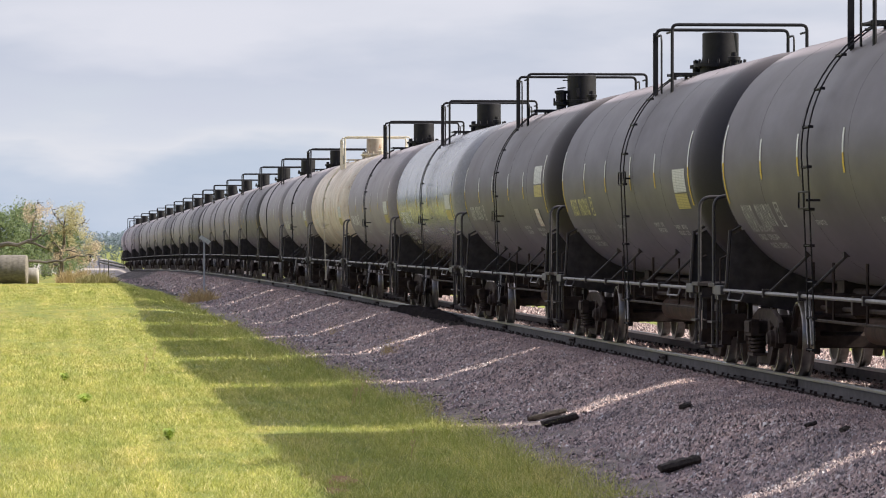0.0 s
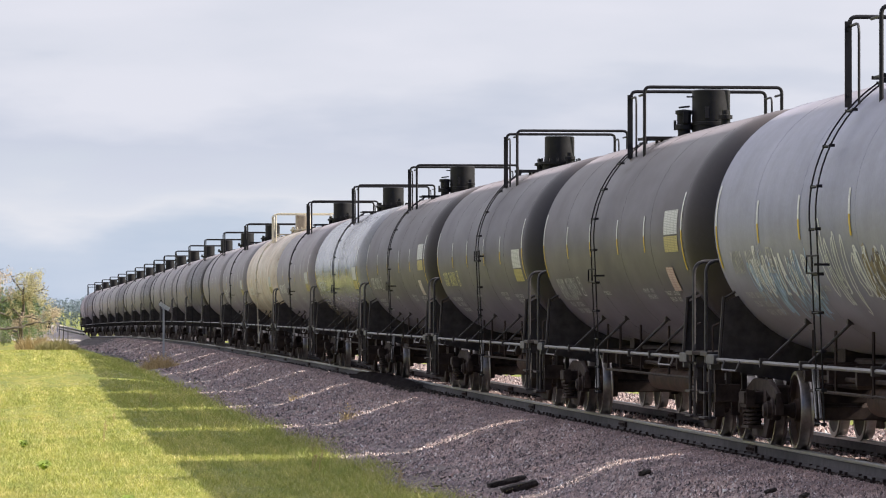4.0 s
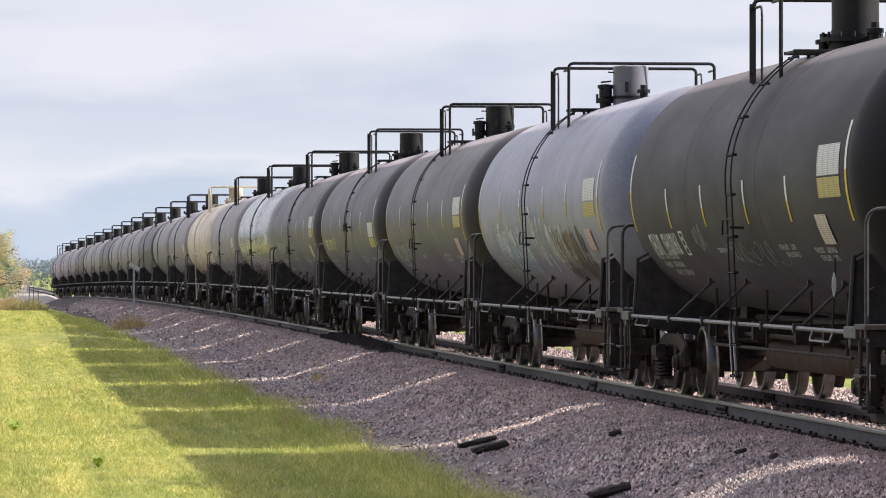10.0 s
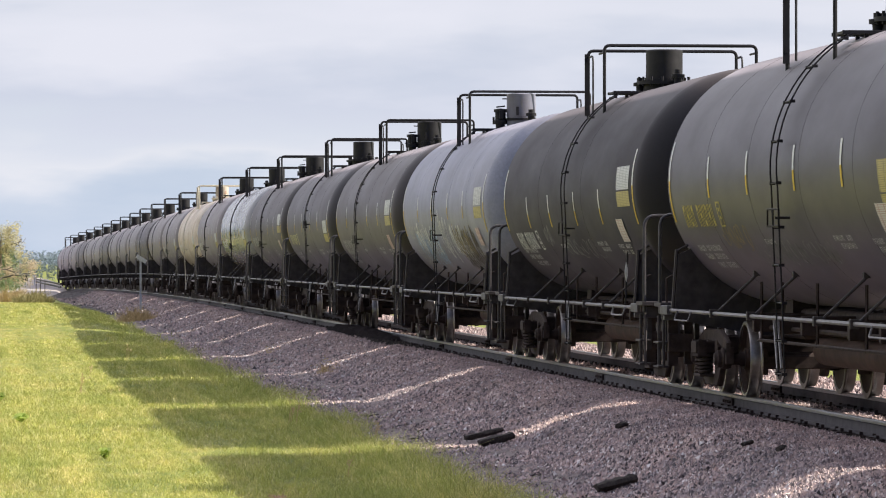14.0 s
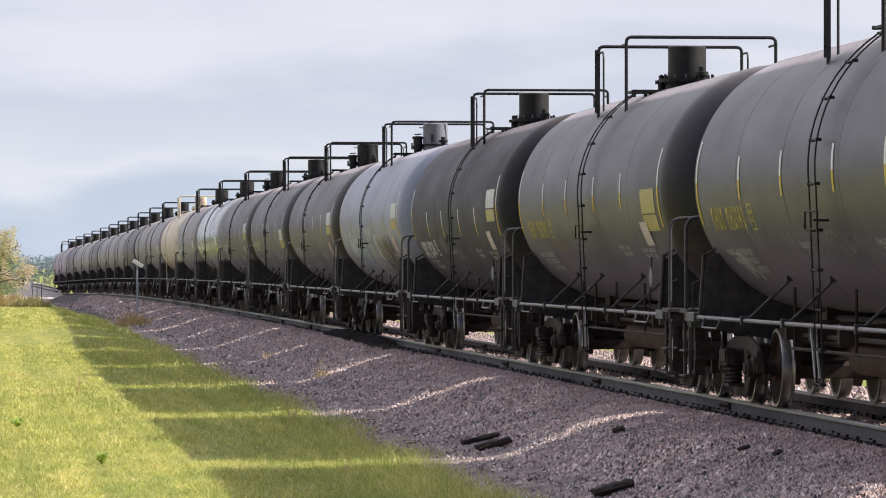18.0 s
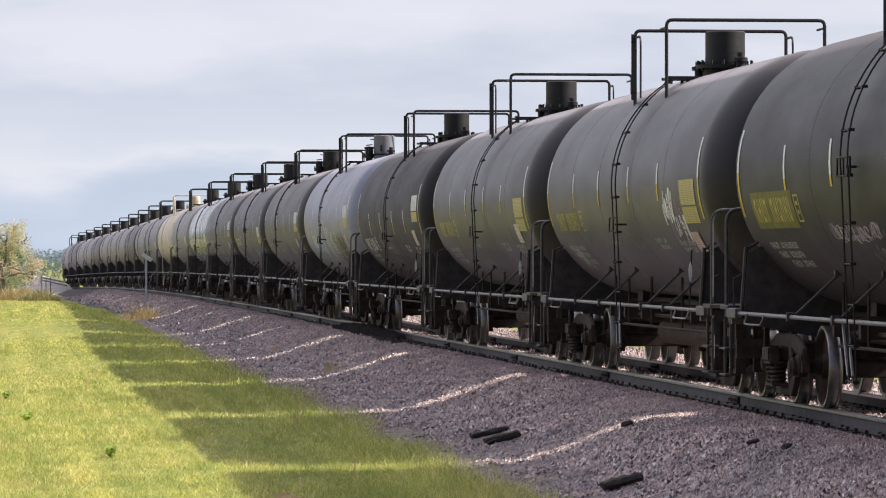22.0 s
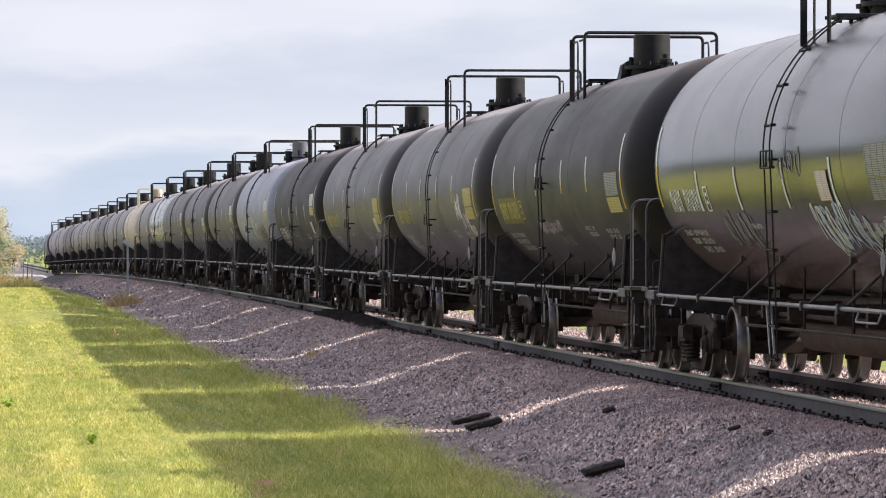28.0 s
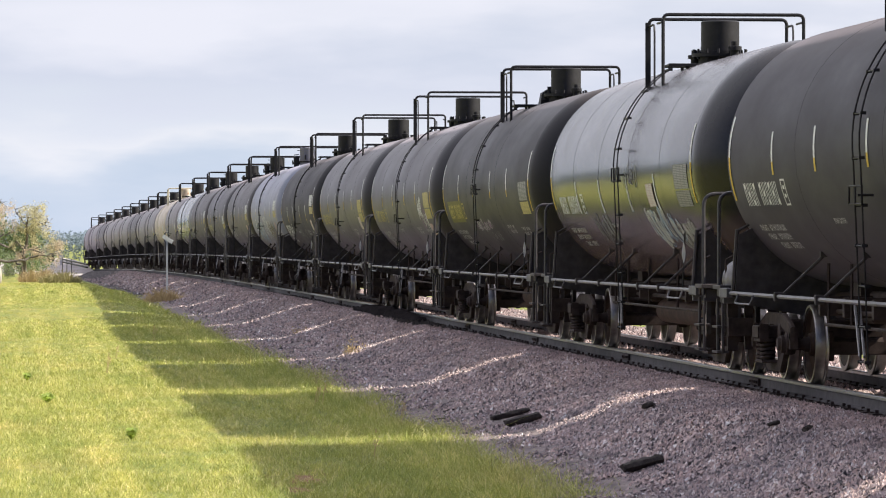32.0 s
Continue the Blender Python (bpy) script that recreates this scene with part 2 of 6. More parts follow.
def printed(name, ink, ground=None):
    """Print too small to read: rows of short bars."""
    ground = ground or tuple(c * 0.5 for c in ink)

    def build(tree, shader):
        tc = tree.nodes.new("ShaderNodeTexCoord")
        br = tree.nodes.new("ShaderNodeTexBrick")
        br.offset = 0.0
        br.inputs["Color1"].default_value = br.inputs["Color2"].default_value = (*ink, 1)
        br.inputs["Mortar"].default_value = (*ground, 1)
        br.inputs["Scale"].default_value = 17.0
        br.inputs["Mortar Size"].default_value = 0.05
        br.inputs["Brick Width"].default_value, br.inputs["Row Height"].default_value = 1.0, 0.36
        sw = tree.nodes.new("ShaderNodeSeparateXYZ")
        cb = tree.nodes.new("ShaderNodeCombineXYZ")
        link(tree, tc.outputs["Object"], sw.inputs[0])
        flat = tree.nodes.new("ShaderNodeMath")
        flat.operation = "MULTIPLY"
        flat.inputs[1].default_value = 0.20
        link(tree, sw.outputs["Y"], flat.inputs[0])
        link(tree, flat.outputs[0], cb.inputs["X"])
        link(tree, sw.outputs["Z"], cb.inputs["Y"])
        link(tree, cb.outputs[0], br.inputs["Vector"])
        link(tree, br.outputs["Color"], shader.inputs["Base Color"])
        shader.inputs["Roughness"].default_value = 0.5
    return material(name, build)


RED_PRINT = printed("red_print", (0.58, 0.46, 0.44), (0.34, 0.13, 0.12))
CARD_PRINT = printed("card_print", (0.62, 0.58, 0.54), (0.42, 0.24, 0.20))
PRINT = {WHITE_MARK: printed("white_print", (0.62, 0.62, 0.60)), FADED_MARK: printed("faded_print", (0.26, 0.255, 0.25), (0.03, 0.028, 0.03)), OCHRE_MARK: printed("ochre_print", (0.47, 0.38, 0.13)), YELLOW_MARK: printed("yellow_print", (0.6, 0.42, 0.04))}
LIGHT_PLASTIC = plain("light_grey_metal", (0.55, 0.56, 0.58), 0.45, 0.2, 0.12, 6)


def grass_patches(tree):
    """Where the meadow is dry, where it is lusher or tinted for the train's shade, and the streaks of the mower along
    the track.
    """
    dry = ramp(tree, noise_node(tree, 0.55, 5, 0.65, (1, 0.28, 1)), ((0.52, (0, 0, 0)), (0.72, (0.5,) * 3)))
    lush_shade = ramp(tree, noise_node(tree, 1.1, 4, 0.6, (1.2, 0.35, 1)), ((0.44, (0, 0, 0)), (0.62, (0.8,) * 3)))
    streak = ramp(tree, noise_node(tree, 1.0, 3, 0.5, (1.9, 0.03, 1)), ((0.32, (0.80, 0.84, 0.80)), (0.68, (1.20, 1.14, 1.20))))
    # deeper green along the foot of the bank: the train's shade tinted into the grass
    tc = tree.nodes.new("ShaderNodeTexCoord")
    sep = tree.nodes.new("ShaderNodeSeparateXYZ")
    link(tree, tc.outputs["Object"], sep.inputs[0])
    shade_strip = tree.nodes.new("ShaderNodeMapRange")
    shade_strip.inputs["From Min"].default_value, shade_strip.inputs["From Max"].default_value = 3.0, 4.8
    shade_strip.inputs["To Max"].default_value = 0.4
    link(tree, sep.outputs["X"], shade_strip.inputs["Value"])
    lush_shade = mix(tree, shade_strip.outputs[0], lush_shade, (1, 1, 1))
    tuft = ramp(tree, noise_node(tree, 6.5, 6, 0.75, (1, 0.4, 1)), ((0.33, (0.54, 0.57, 0.48)), (0.67, (1.46, 1.38, 1.34))))
    return dry, lush_shade, mix(tree, 1.0, streak, tuft, "MULTIPLY")


def grass_soil(tree, shader):
    dry, lush_shade, streak = grass_patches(tree)
    b = noise_node(tree, 9.0, 5, 0.7)
    c = mix(tree, dry, (0.27, 0.26, 0.035), (0.37, 0.28, 0.10))
    c = mix(tree, lush_shade, c, (0.18, 0.23, 0.03))
    c = mix(tree, 1.0, c, streak, "MULTIPLY")
    link(tree, mix(tree, ramp(tree, b, ((0.3, (0, 0, 0)), (0.8, (0.6,) * 3))), c, (0.07, 0.085, 0.018)), shader.inputs["Base Color"])
    shader.inputs["Roughness"].default_value = 0.9
    bump(tree, shader, b, 0.6, 0.05)


def blade(tree, shader):
    g = tree.nodes.new("ShaderNodeNewGeometry")
    dry, lush_shade, streak = grass_patches(tree)
    each = g.outputs["Random Per Island"]
    green = ramp(tree, each, ((0.0, (0.18, 0.22, 0.048)), (0.35, (0.42, 0.45, 0.115)), (0.75, (0.67, 0.65, 0.235)), (1.0, (0.94, 0.85, 0.52))))
    straw = ramp(tree, each, ((0.0, (0.36, 0.28, 0.09)), (1.0, (0.90, 0.74, 0.40))))
    deep = ramp(tree, each, ((0.0, (0.13, 0.20, 0.042)), (0.7, (0.37, 0.42, 0.125)), (1.0, (0.64, 0.61, 0.28))))
    c = mix(tree, lush_shade, green, deep)
    c = mix(tree, dry, c, straw)
    c = mix(tree, 1.0, c, streak, "MULTIPLY")
    link(tree, c, shader.inputs["Base Color"])
    shader.inputs["Roughness"].default_value = 0.55
    shader.inputs["Specular IOR Level"].default_value = 0.25
    out = next(n for n in tree.nodes if n.bl_idname == "ShaderNodeOutputMaterial")
    thin = tree.nodes.new("ShaderNodeBsdfTranslucent")
    link(tree, mix(tree, 0.4, (0.55, 0.55, 0.12), c), thin.inputs["Color"])
    m = tree.nodes.new("ShaderNodeMixShader")
    m.inputs[0].default_value = 0.32
    link(tree, shader.outputs[0], m.inputs[1])
    link(tree, thin.outputs[0], m.inputs[2])
    link(tree, m.outputs[0], out.inputs["Surface"])


def stone(tree, shader):
    g = tree.nodes.new("ShaderNodeNewGeometry")
    patch = noise_node(tree, 0.35, 4, 0.6)
    c = ramp(tree, g.outputs["Random Per Island"], ((0.0, (0.035, 0.028, 0.031)), (0.13, (0.13, 0.100, 0.102)), (0.3, (0.345, 0.262, 0.253)), (0.5, (0.57, 0.40, 0.355)), (0.7, (0.41, 0.325, 0.32)), (0.9, (0.70, 0.53, 0.475)), (1.0, (0.85, 0.80, 0.79))))
    c = mix(tree, ramp(tree, patch, ((0.4, (0, 0, 0)), (0.65, (0.30,) * 3))), c, (0.37, 0.315, 0.32))
    # rusty brake dust and crushed fines along the shoulder
    tc = tree.nodes.new("ShaderNodeTexCoord")
    sep = tree.nodes.new("ShaderNodeSeparateXYZ")
    link(tree, tc.outputs["Object"], sep.inputs[0])
    near_rail = tree.nodes.new("ShaderNodeMapRange")
    near_rail.inputs["From Min"].default_value, near_rail.inputs["From Max"].default_value = 7.2, 8.6
    link(tree, sep.outputs["X"], near_rail.inputs["Value"])
    dusty = mix(tree, 1.0, near_rail.outputs[0], ramp(tree, noise_node(tree, 0.7, 5, 0.65), ((0.35, (0.15,) * 3), (0.65, (0.7,) * 3))), "MULTIPLY")
    c = mix(tree, dusty, c, (0.42, 0.292, 0.266))
    c = mix(tree, 0.9, c, ramp(tree, noise_node(tree, 0.9, 6, 0.7, (1, 0.6, 1)), ((0.34, (0.72, 0.75, 0.79)), (0.66, (1.22, 1.205, 1.18)))), "MULTIPLY")
    link(tree, mix(tree, 0.35, c, ramp(tree, noise_node(tree, 30, 4), ((0.3, (0.7,) * 3), (0.7, (1.2,) * 3))), "MULTIPLY"), shader.inputs["Base Color"])
    shader.inputs["Roughness"].default_value = 0.8


def bed(tree, shader):
    cells = tree.nodes.new("ShaderNodeTexVoronoi")
    tc = tree.nodes.new("ShaderNodeTexCoord")
    link(tree, tc.outputs["Object"], cells.inputs["Vector"])
    cells.inputs["Scale"].default_value = 16.0
    # shade in the gaps between stones is painted in: near-black towards cell edges
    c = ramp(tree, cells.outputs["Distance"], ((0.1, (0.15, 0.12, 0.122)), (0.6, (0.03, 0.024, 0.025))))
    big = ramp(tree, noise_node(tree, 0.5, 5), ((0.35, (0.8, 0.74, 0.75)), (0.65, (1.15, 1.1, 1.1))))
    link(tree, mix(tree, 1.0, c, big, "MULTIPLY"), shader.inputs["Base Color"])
    shader.inputs["Roughness"].default_value = 0.85
    bump(tree, shader, cells.outputs["Distance"], 0.9, 0.05)


SOIL = material("grassy_soil", grass_soil)
BLADE = material("grass_blades", blade)
STONE = material("crushed_stone", stone)
BED = material("ballast_bed", bed)
BLUE_SPRAY = plain("pale_blue_spray_paint", (0.36, 0.47, 0.62), 0.6, 0.0, 0.3, 5)
YELLOW_SPRAY = plain("faded_yellow_spray_paint", (0.26, 0.205, 0.12), 0.6, 0.0, 0.35, 5)
BROWN_SPRAY = plain("brown_spray_paint", (0.12, 0.095, 0.075), 0.6, 0.0, 0.4, 4)
MAUVE_SPRAY = plain("mauve_spray_paint", (0.30, 0.20, 0.30), 0.6, 0.0, 0.3, 5)
OLIVE_PANEL = plain("dull_olive_panel", (0.15, 0.135, 0.03), 0.55, 0.0, 0.3, 6)
CHALK = plain("faint_chalk", (0.22, 0.215, 0.21), 0.8, 0.0, 0.5, 6)
PALE_GROUND = plain("pale_gravel", (0.38, 0.335, 0.32), 0.9, 0.0, 0.2, 0.6)


# ---- mesh helpers ----
class Shape:
    """Collects vertices and faces of one mesh."""

    def __init__(self):
        self.v, self.f = [], []

    def add(self, verts, faces):
        n = len(self.v)
        self.v.extend(tuple(p) for p in verts)
        self.f.extend(tuple(i + n for i in face) for face in faces)
        return self

    def box(self, c, s, m=None):
        x, y, z = (a / 2 for a in s)
        b = min(x, y, z) * 0.18
        pts = []
        for sz in (-1, 1):
            for sx, sy in ((-1, -1), (1, -1), (1, 1), (-1, 1)):
                pts.append(Vector((sx * x, sy * y, sz * (z - b))))
        for sz in (-1, 1):
            for sx, sy in ((-1, -1), (1, -1), (1, 1), (-1, 1)):
                pts.append(Vector((sx * (x - b), sy * (y - b), sz * z)))
        faces = [(11, 10, 9, 8), (12, 13, 14, 15)]
        for i in range(4):
            j = (i + 1) % 4
            faces += [(i, j, 4 + j, 4 + i), (8 + i, 8 + j, j, i), (4 + i, 4 + j, 12 + j, 12 + i)]
        if m is not None:
            pts = [m @ p for p in pts]
        return self.add([p + Vector(c) for p in pts], faces)

    def pipe(self, pts, r, seg=8, cap=True):
        """A round bar along a line of points."""
        pts = [Vector(p) for p in pts]
        rings, up = [], None
        for i, p in enumerate(pts):
            a = pts[min(i + 1, len(pts) - 1)] - pts[max(i - 1, 0)]
            a.normalize()
            if up is None:
                up = a.orthogonal().normalized()
            up = (up - a * up.dot(a)).normalized()
            side = a.cross(up)
            rings.append([p + r * (math.cos(k * 2 * math.pi / seg) * up + math.sin(k * 2 * math.pi / seg) * side) for k in range(seg)])
        faces = []
        for i in range(len(rings) - 1):
            for k in range(seg):
                q = (k + 1) % seg
                faces.append((i * seg + k, i * seg + q, (i + 1) * seg + q, (i + 1) * seg + k))
        if cap:
            faces.append(tuple(reversed(range(seg))))
            faces.append(tuple((len(rings) - 1) * seg + k for k in range(seg)))
        return self.add([p for ring in rings for p in ring], faces)

    def lathe(self, profile, centre, axis="z", seg=32, closed=False):
        """A body of revolution: profile of (radius, height along the axis)."""
        cx, cy, cz = centre
        pts = []
        for r, h in profile:
            for k in range(seg):
                a = 2 * math.pi * k / seg
                c, s = r * math.cos(a), r * math.sin(a)
                pts.append({"z": (cx + c, cy + s, cz + h), "y": (cx - c, cy + h, cz + s), "x": (cx + h, cy + c, cz + s)}[axis])
        n = len(profile)
        faces = []
        for i in range(n if closed else n - 1):
            j = (i + 1) % n
            for k in range(seg):
                q = (k + 1) % seg
                faces.append((i * seg + k, i * seg + q, j * seg + q, j * seg + k))
        if not closed:
            if profile[0][0] > 1e-4:
                faces.append(tuple(reversed(range(seg))))
            if profile[-1][0] > 1e-4:
                faces.append(tuple((n - 1) * seg + k for k in range(seg)))
        return self.add(pts, faces)

    def mesh(self, name, sharp=35):
        me = bpy.data.meshes.new(name)
        me.from_pydata(self.v, [], self.f)
        me.polygons.foreach_set("use_smooth", [True] * len(me.polygons))
        me.set_sharp_from_angle(angle=radians(sharp))
        me.materials.append(None)
        me.update()
        return me


def dressed(ob, mat):
    """Gives the object its own material on a mesh that others may share."""
    ob.material_slots[0].link = "OBJECT"
    ob.material_slots[0].material = mat
    return ob


MESHES = {}


def part(name, shape, mat, parent=None, label="", at=None):
    """One mesh object under a thing or a part; a shape may be a mesh that is shared."""
    me = shape if isinstance(shape, bpy.types.Mesh) else shape.mesh(name)
    ob = dressed(new(name, me), mat)
    if parent is not None:
        ob.parent = parent
    if at is not None:
        ob.matrix_basis = at
    return tagged(ob, label) if label else ob


def shared(key, build):
    """The mesh of that key, built once."""
    if key not in MESHES:
        MESHES[key] = build().mesh(key.split(":")[0])
    return MESHES[key]


def thing(name, label, category, group="", kind="", at=None):
    ob = new(name)
    ob.empty_display_size = 0.2
    if at is not None:
        ob.matrix_basis = at
    return tagged(ob, label, category, group, kind)


def bend(pts, r=0.12, n=4):
    """Rounds the corners of a line of points."""
    pts = [Vector(p) for p in pts]
    out = [pts[0]]
    for a, b, c in zip(pts, pts[1:], pts[2:]):
        d1, d2 = (a - b).normalized() * r, (c - b).normalized() * r
        for i in range(n + 1):
            t = i / n
            out.append((b + d1) * (1 - t) ** 2 + 2 * b * t * (1 - t) + (b + d2) * t ** 2)
    return out + [pts[-1]]


# ---- the lie of the land ----
def sag(y):
    """The line dips gently far off."""
    d = min(max(0.0, y - 120.0), 330.0)
    return -1.25e-5 * d * d - max(0.0, min(y, 1500.0) - 450.0) * 0.0018


def rise(y):
    """The meadow climbs a little towards its end."""
    t = min(1.0, max(0.0, (y - 105.0) / 95.0))
    return 0.45 * t * t * (3 - 2 * t)


def land(y, x=0.0):
    """Height of the meadow; it drops to a shallow ditch along the bank."""
    t = min(1.0, max(0.0, (x - 3.2) / 2.4))
    return sag(y) + rise(y) * (1 - t * t * (3 - 2 * t))


# Straight, then a slight bend to the left, then a curve to the right out of sight.
LEFT_FROM, LEFT_RADIUS, RIGHT_FROM, RIGHT_RADIUS = 270.0, 7900.0, 420.0, 380.0
LINE = []
bx, by, ba = TRACK_X, LEFT_FROM, 0.0
for i in range(400):
    LINE.append((bx, by, ba))
    bx, by = bx + math.sin(ba), by + math.cos(ba)
    ba += (-1 / LEFT_RADIUS if LEFT_FROM + i < RIGHT_FROM else 1 / RIGHT_RADIUS)


def along(s, side=0.0):
    """Place and heading on the track at the length s."""
    if s <= LEFT_FROM:
        return TRACK_X + side, s, 0.0
    i = min(int(s - LEFT_FROM), len(LINE) - 2)
    q = s - LEFT_FROM - i
    (x, y, a), (x2, y2, a2) = LINE[i], LINE[i + 1]
    a += (a2 - a) * q
    return x + (x2 - x) * q + side * math.cos(a), y + (y2 - y) * q - side * math.sin(a), a


PROFILE = ((-4.75, -0.02), (-4.4, 0.01), (-4.0, 0.025), (-3.75, 0.06), (-3.4, 0.165), (-3.1, 0.285), (-2.75, 0.44), (-2.5, 0.53), (-2.2, 0.578), (-1.8, 0.597), (-1.5, 0.605), (-1.2, 0.60), (-0.4, 0.585), (0.4, 0.585), (1.2, 0.60), (1.85, 0.58), (3.6, 0.52), (5.0, 0.08), (5.6, -0.06))


# Farther off the bank has a broader foot and runs up evenly to the track.
EASY_FOOT = {-3.75: 0.04, -3.4: 0.095, -3.1: 0.185, -2.75: 0.295, -2.5: 0.38, -2.2: 0.48, -1.8: 0.585, -1.5: 0.605}


def easing(y):
    t = min(1.0, max(0.0, (y - 50.0) / 15.0))
    return t * t * (3 - 2 * t)


def section(y):
    """The bank's profile at that length."""
    w = easing(y)
    return [(o, z + (EASY_FOOT.get(o, z) - z) * w) for o, z in PROFILE]


def bed_height(x, y=0.0):
    o = x - TRACK_X
    line = section(y)
    for (a, za), (b, zb) in zip(line, line[1:]):
        if a <= o <= b:
            return za + (zb - za) * (o - a) / (b - a)
    return 0.0


# ---- ground ----
def strip(name, xs, ys, height, mat, label, category, kind="structure"):
    v = [(x, y, height(x, y)) for y in ys for x in xs]
    n = len(xs)
    f = [(j * n + i, j * n + i + 1, (j + 1) * n + i + 1, (j + 1) * n + i) for j in range(len(ys) - 1) for i in range(n - 1)]
    return tagged(part(name, Shape().add(v, f), mat), label, category, "", kind)


def turf(x, y):
    """Height of the grass: gentle lumps, flat under the ballast."""
    lump = 0.05 * noise.noise(Vector((x * 0.22, y * 0.05, 0.3))) + 0.02 * noise.noise(Vector((x * 0.9, y * 0.25, 5.1)))
    return land(y, x) + lump - 0.03


GROUND_X = [-2500, -900, -400, -150, -60, -25, -14] + [-9 + 0.75 * i for i in range(27)] + [14, 22, 40, 90, 250, 900, 2500]
GROUND_Y = [-1500, -400, -120, -40, 0] + [20 + 1.5 * i for i in range(110)] + [190 + 6 * i for i in range(24)] + [350, 400, 450, 500, 560, 650, 800, 1000, 1500, 2600, 4500]
strip("ground", GROUND_X, GROUND_Y, turf, SOIL, "mown yellow-green meadow grass beside the railway", "ground")

bed_shape = Shape()
stations = [-60 + 3 * i for i in range(222)]
for s in stations:
    for o, z in section(s):
        x, y, a = along(s, o)
        dent = 0.03 * noise.noise(Vector((x * 0.8, s * 0.4, 2.0))) if abs(o) > 1.3 else 0.0
        bed_shape.v.append((x, y, z + sag(y) + dent))
n = len(PROFILE)
for j in range(len(stations) - 1):
    for i in range(n - 1):
        bed_shape.f.append((j * n + i, j * n + i + 1, (j + 1) * n + i + 1, (j + 1) * n + i))
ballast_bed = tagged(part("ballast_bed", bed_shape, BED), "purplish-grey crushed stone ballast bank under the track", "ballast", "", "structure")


# ---- rails ----
RAIL_SECTION = ((-0.075, -0.172), (0.075, -0.172), (0.075, -0.160), (0.012, -0.142), (0.009, -0.045), (0.036, -0.036), (0.037, -0.008), (0.028, 0.0), (-0.028, 0.0), (-0.037, -0.008), (-0.036, -0.036), (-0.009, -0.045), (-0.012, -0.142), (-0.075, -0.160))


def sweep(section, line):
    """A section (side, height) carried along points (s); follows the track."""
    sh = Shape()
    for s, o in line:
        for dx, dz in section:
            x, y, a = along(s, o + dx)
            sh.v.append((x, y, RAIL_Z + sag(y) + dz))
    n = len(section)
    for j in range(len(line) - 1):
        for i in range(n):
            k = (i + 1) % n
            sh.f.append((j * n + i, j * n + k, (j + 1) * n + k, (j + 1) * n + i))
    sh.f.append(tuple(range(n)))
    sh.f.append(tuple((len(line) - 1) * n + i for i in reversed(range(n))))
    return sh


RAIL_LENGTH, FIRST_JOINT = 11.95, 56.35
track = thing("railway_track", "weathered steel rails on creosoted sleepers in stone ballast", "railway track", "", "structure")
for side, o in (("near", -0.75), ("far", 0.75)):
    shift = 0.0 if o < 0 else 5.2
    joints = [FIRST_JOINT + shift + RAIL_LENGTH * i for i in range(-5, 44)]
    for a, b in zip(joints, joints[1:]):
        steps = 2 if b < 265 else 5
        line = [(a + 0.004 + (b - a - 0.008) * i / (steps - 1), o) for i in range(steps)]
        if a < 150 or b > 265:
            line = [(a + 0.004 + (b - a - 0.008) * i / 4, o) for i in range(5)]
        rail = part("rail", sweep(RAIL_SECTION[:6] + RAIL_SECTION[11:], line), RAIL_SIDE, track)
        part("rail_head", sweep(RAIL_SECTION[5:12], line), RAIL_TOP, rail, "polished steel running surface")
        if 30 < a < 200:
            bar = Shape()
            for sx in (-1, 1):
                bar.box((sx * 0.030, 0, -0.095), (0.030, 0.62, 0.085))
                for q in (-0.24, -0.08, 0.08, 0.24):
                    bar.box((sx * 0.055, q, -0.095), (0.03, 0.035, 0.035))
            part("joint_bar", bar, TRUCK_IRON, rail, "rusty bolted joint bar", at=Matrix.Translation((TRACK_X + o, a, RAIL_Z + sag(a))))

tie_mesh = Shape().box((0, 0, 0), (2.6, 0.22, 0.17)).mesh("sleeper")
spike_mesh = Shape().box((-0.085, -0.05, 0.02), (0.035, 0.03, 0.05)).box((0.085, 0.05, 0.02), (0.035, 0.03, 0.05)).box((0, 0, 0.0), (0.30, 0.19, 0.018)).mesh("tie_plate")
anchor_mesh = Shape().box((-0.055, 0.14, -0.012), (0.07, 0.03, 0.045)).box((-0.055, -0.14, -0.012), (0.07, 0.03, 0.045)).mesh("rail_anchor")
for i in range(300):
    y = 36 + 0.52 * i
    tie = part("sleeper", tie_mesh, TIE_WOOD, track, at=pose(TRACK_X + random.uniform(-0.04, 0.04), y, RAIL_Z - 0.275 + sag(y), 0, 0, random.uniform(-1, 1)))
    if y < 150:
        for o in (-0.75, 0.75):
            at = pose(o, 0, 0.095)
            part("tie_plate", spike_mesh, TRUCK_IRON, tie, at=at)
            if o < 0 and i % 2 == 0:
                part("rail_anchor", anchor_mesh, TRUCK_IRON, tie, at=at)


# ---- tank cars ----
TANK_Z, TANK_R, TANK_HALF, HEAD = 2.63, 1.52, 7.55, 0.74


def skin(y, a, r=0.0):
    """A point on the near side of the shell: a is the angle above the waist."""
    r += TANK_R
    return (-r * math.cos(a), y, TANK_Z + r * math.sin(a))


def shell_shape():
    prof = []
    for i in range(15):
        a = math.pi / 2 * i / 14
        prof.append((max(1e-5, TANK_R * math.sin(a)), -TANK_HALF - HEAD * math.cos(a)))
    for i in range(1, 9):
        prof.append((TANK_R, -TANK_HALF + 2 * TANK_HALF * i / 9))
    prof += [(r, -h) for r, h in reversed(prof[:15])]
    return Shape().lathe(prof, (0, 0, TANK_Z), "y", 72)


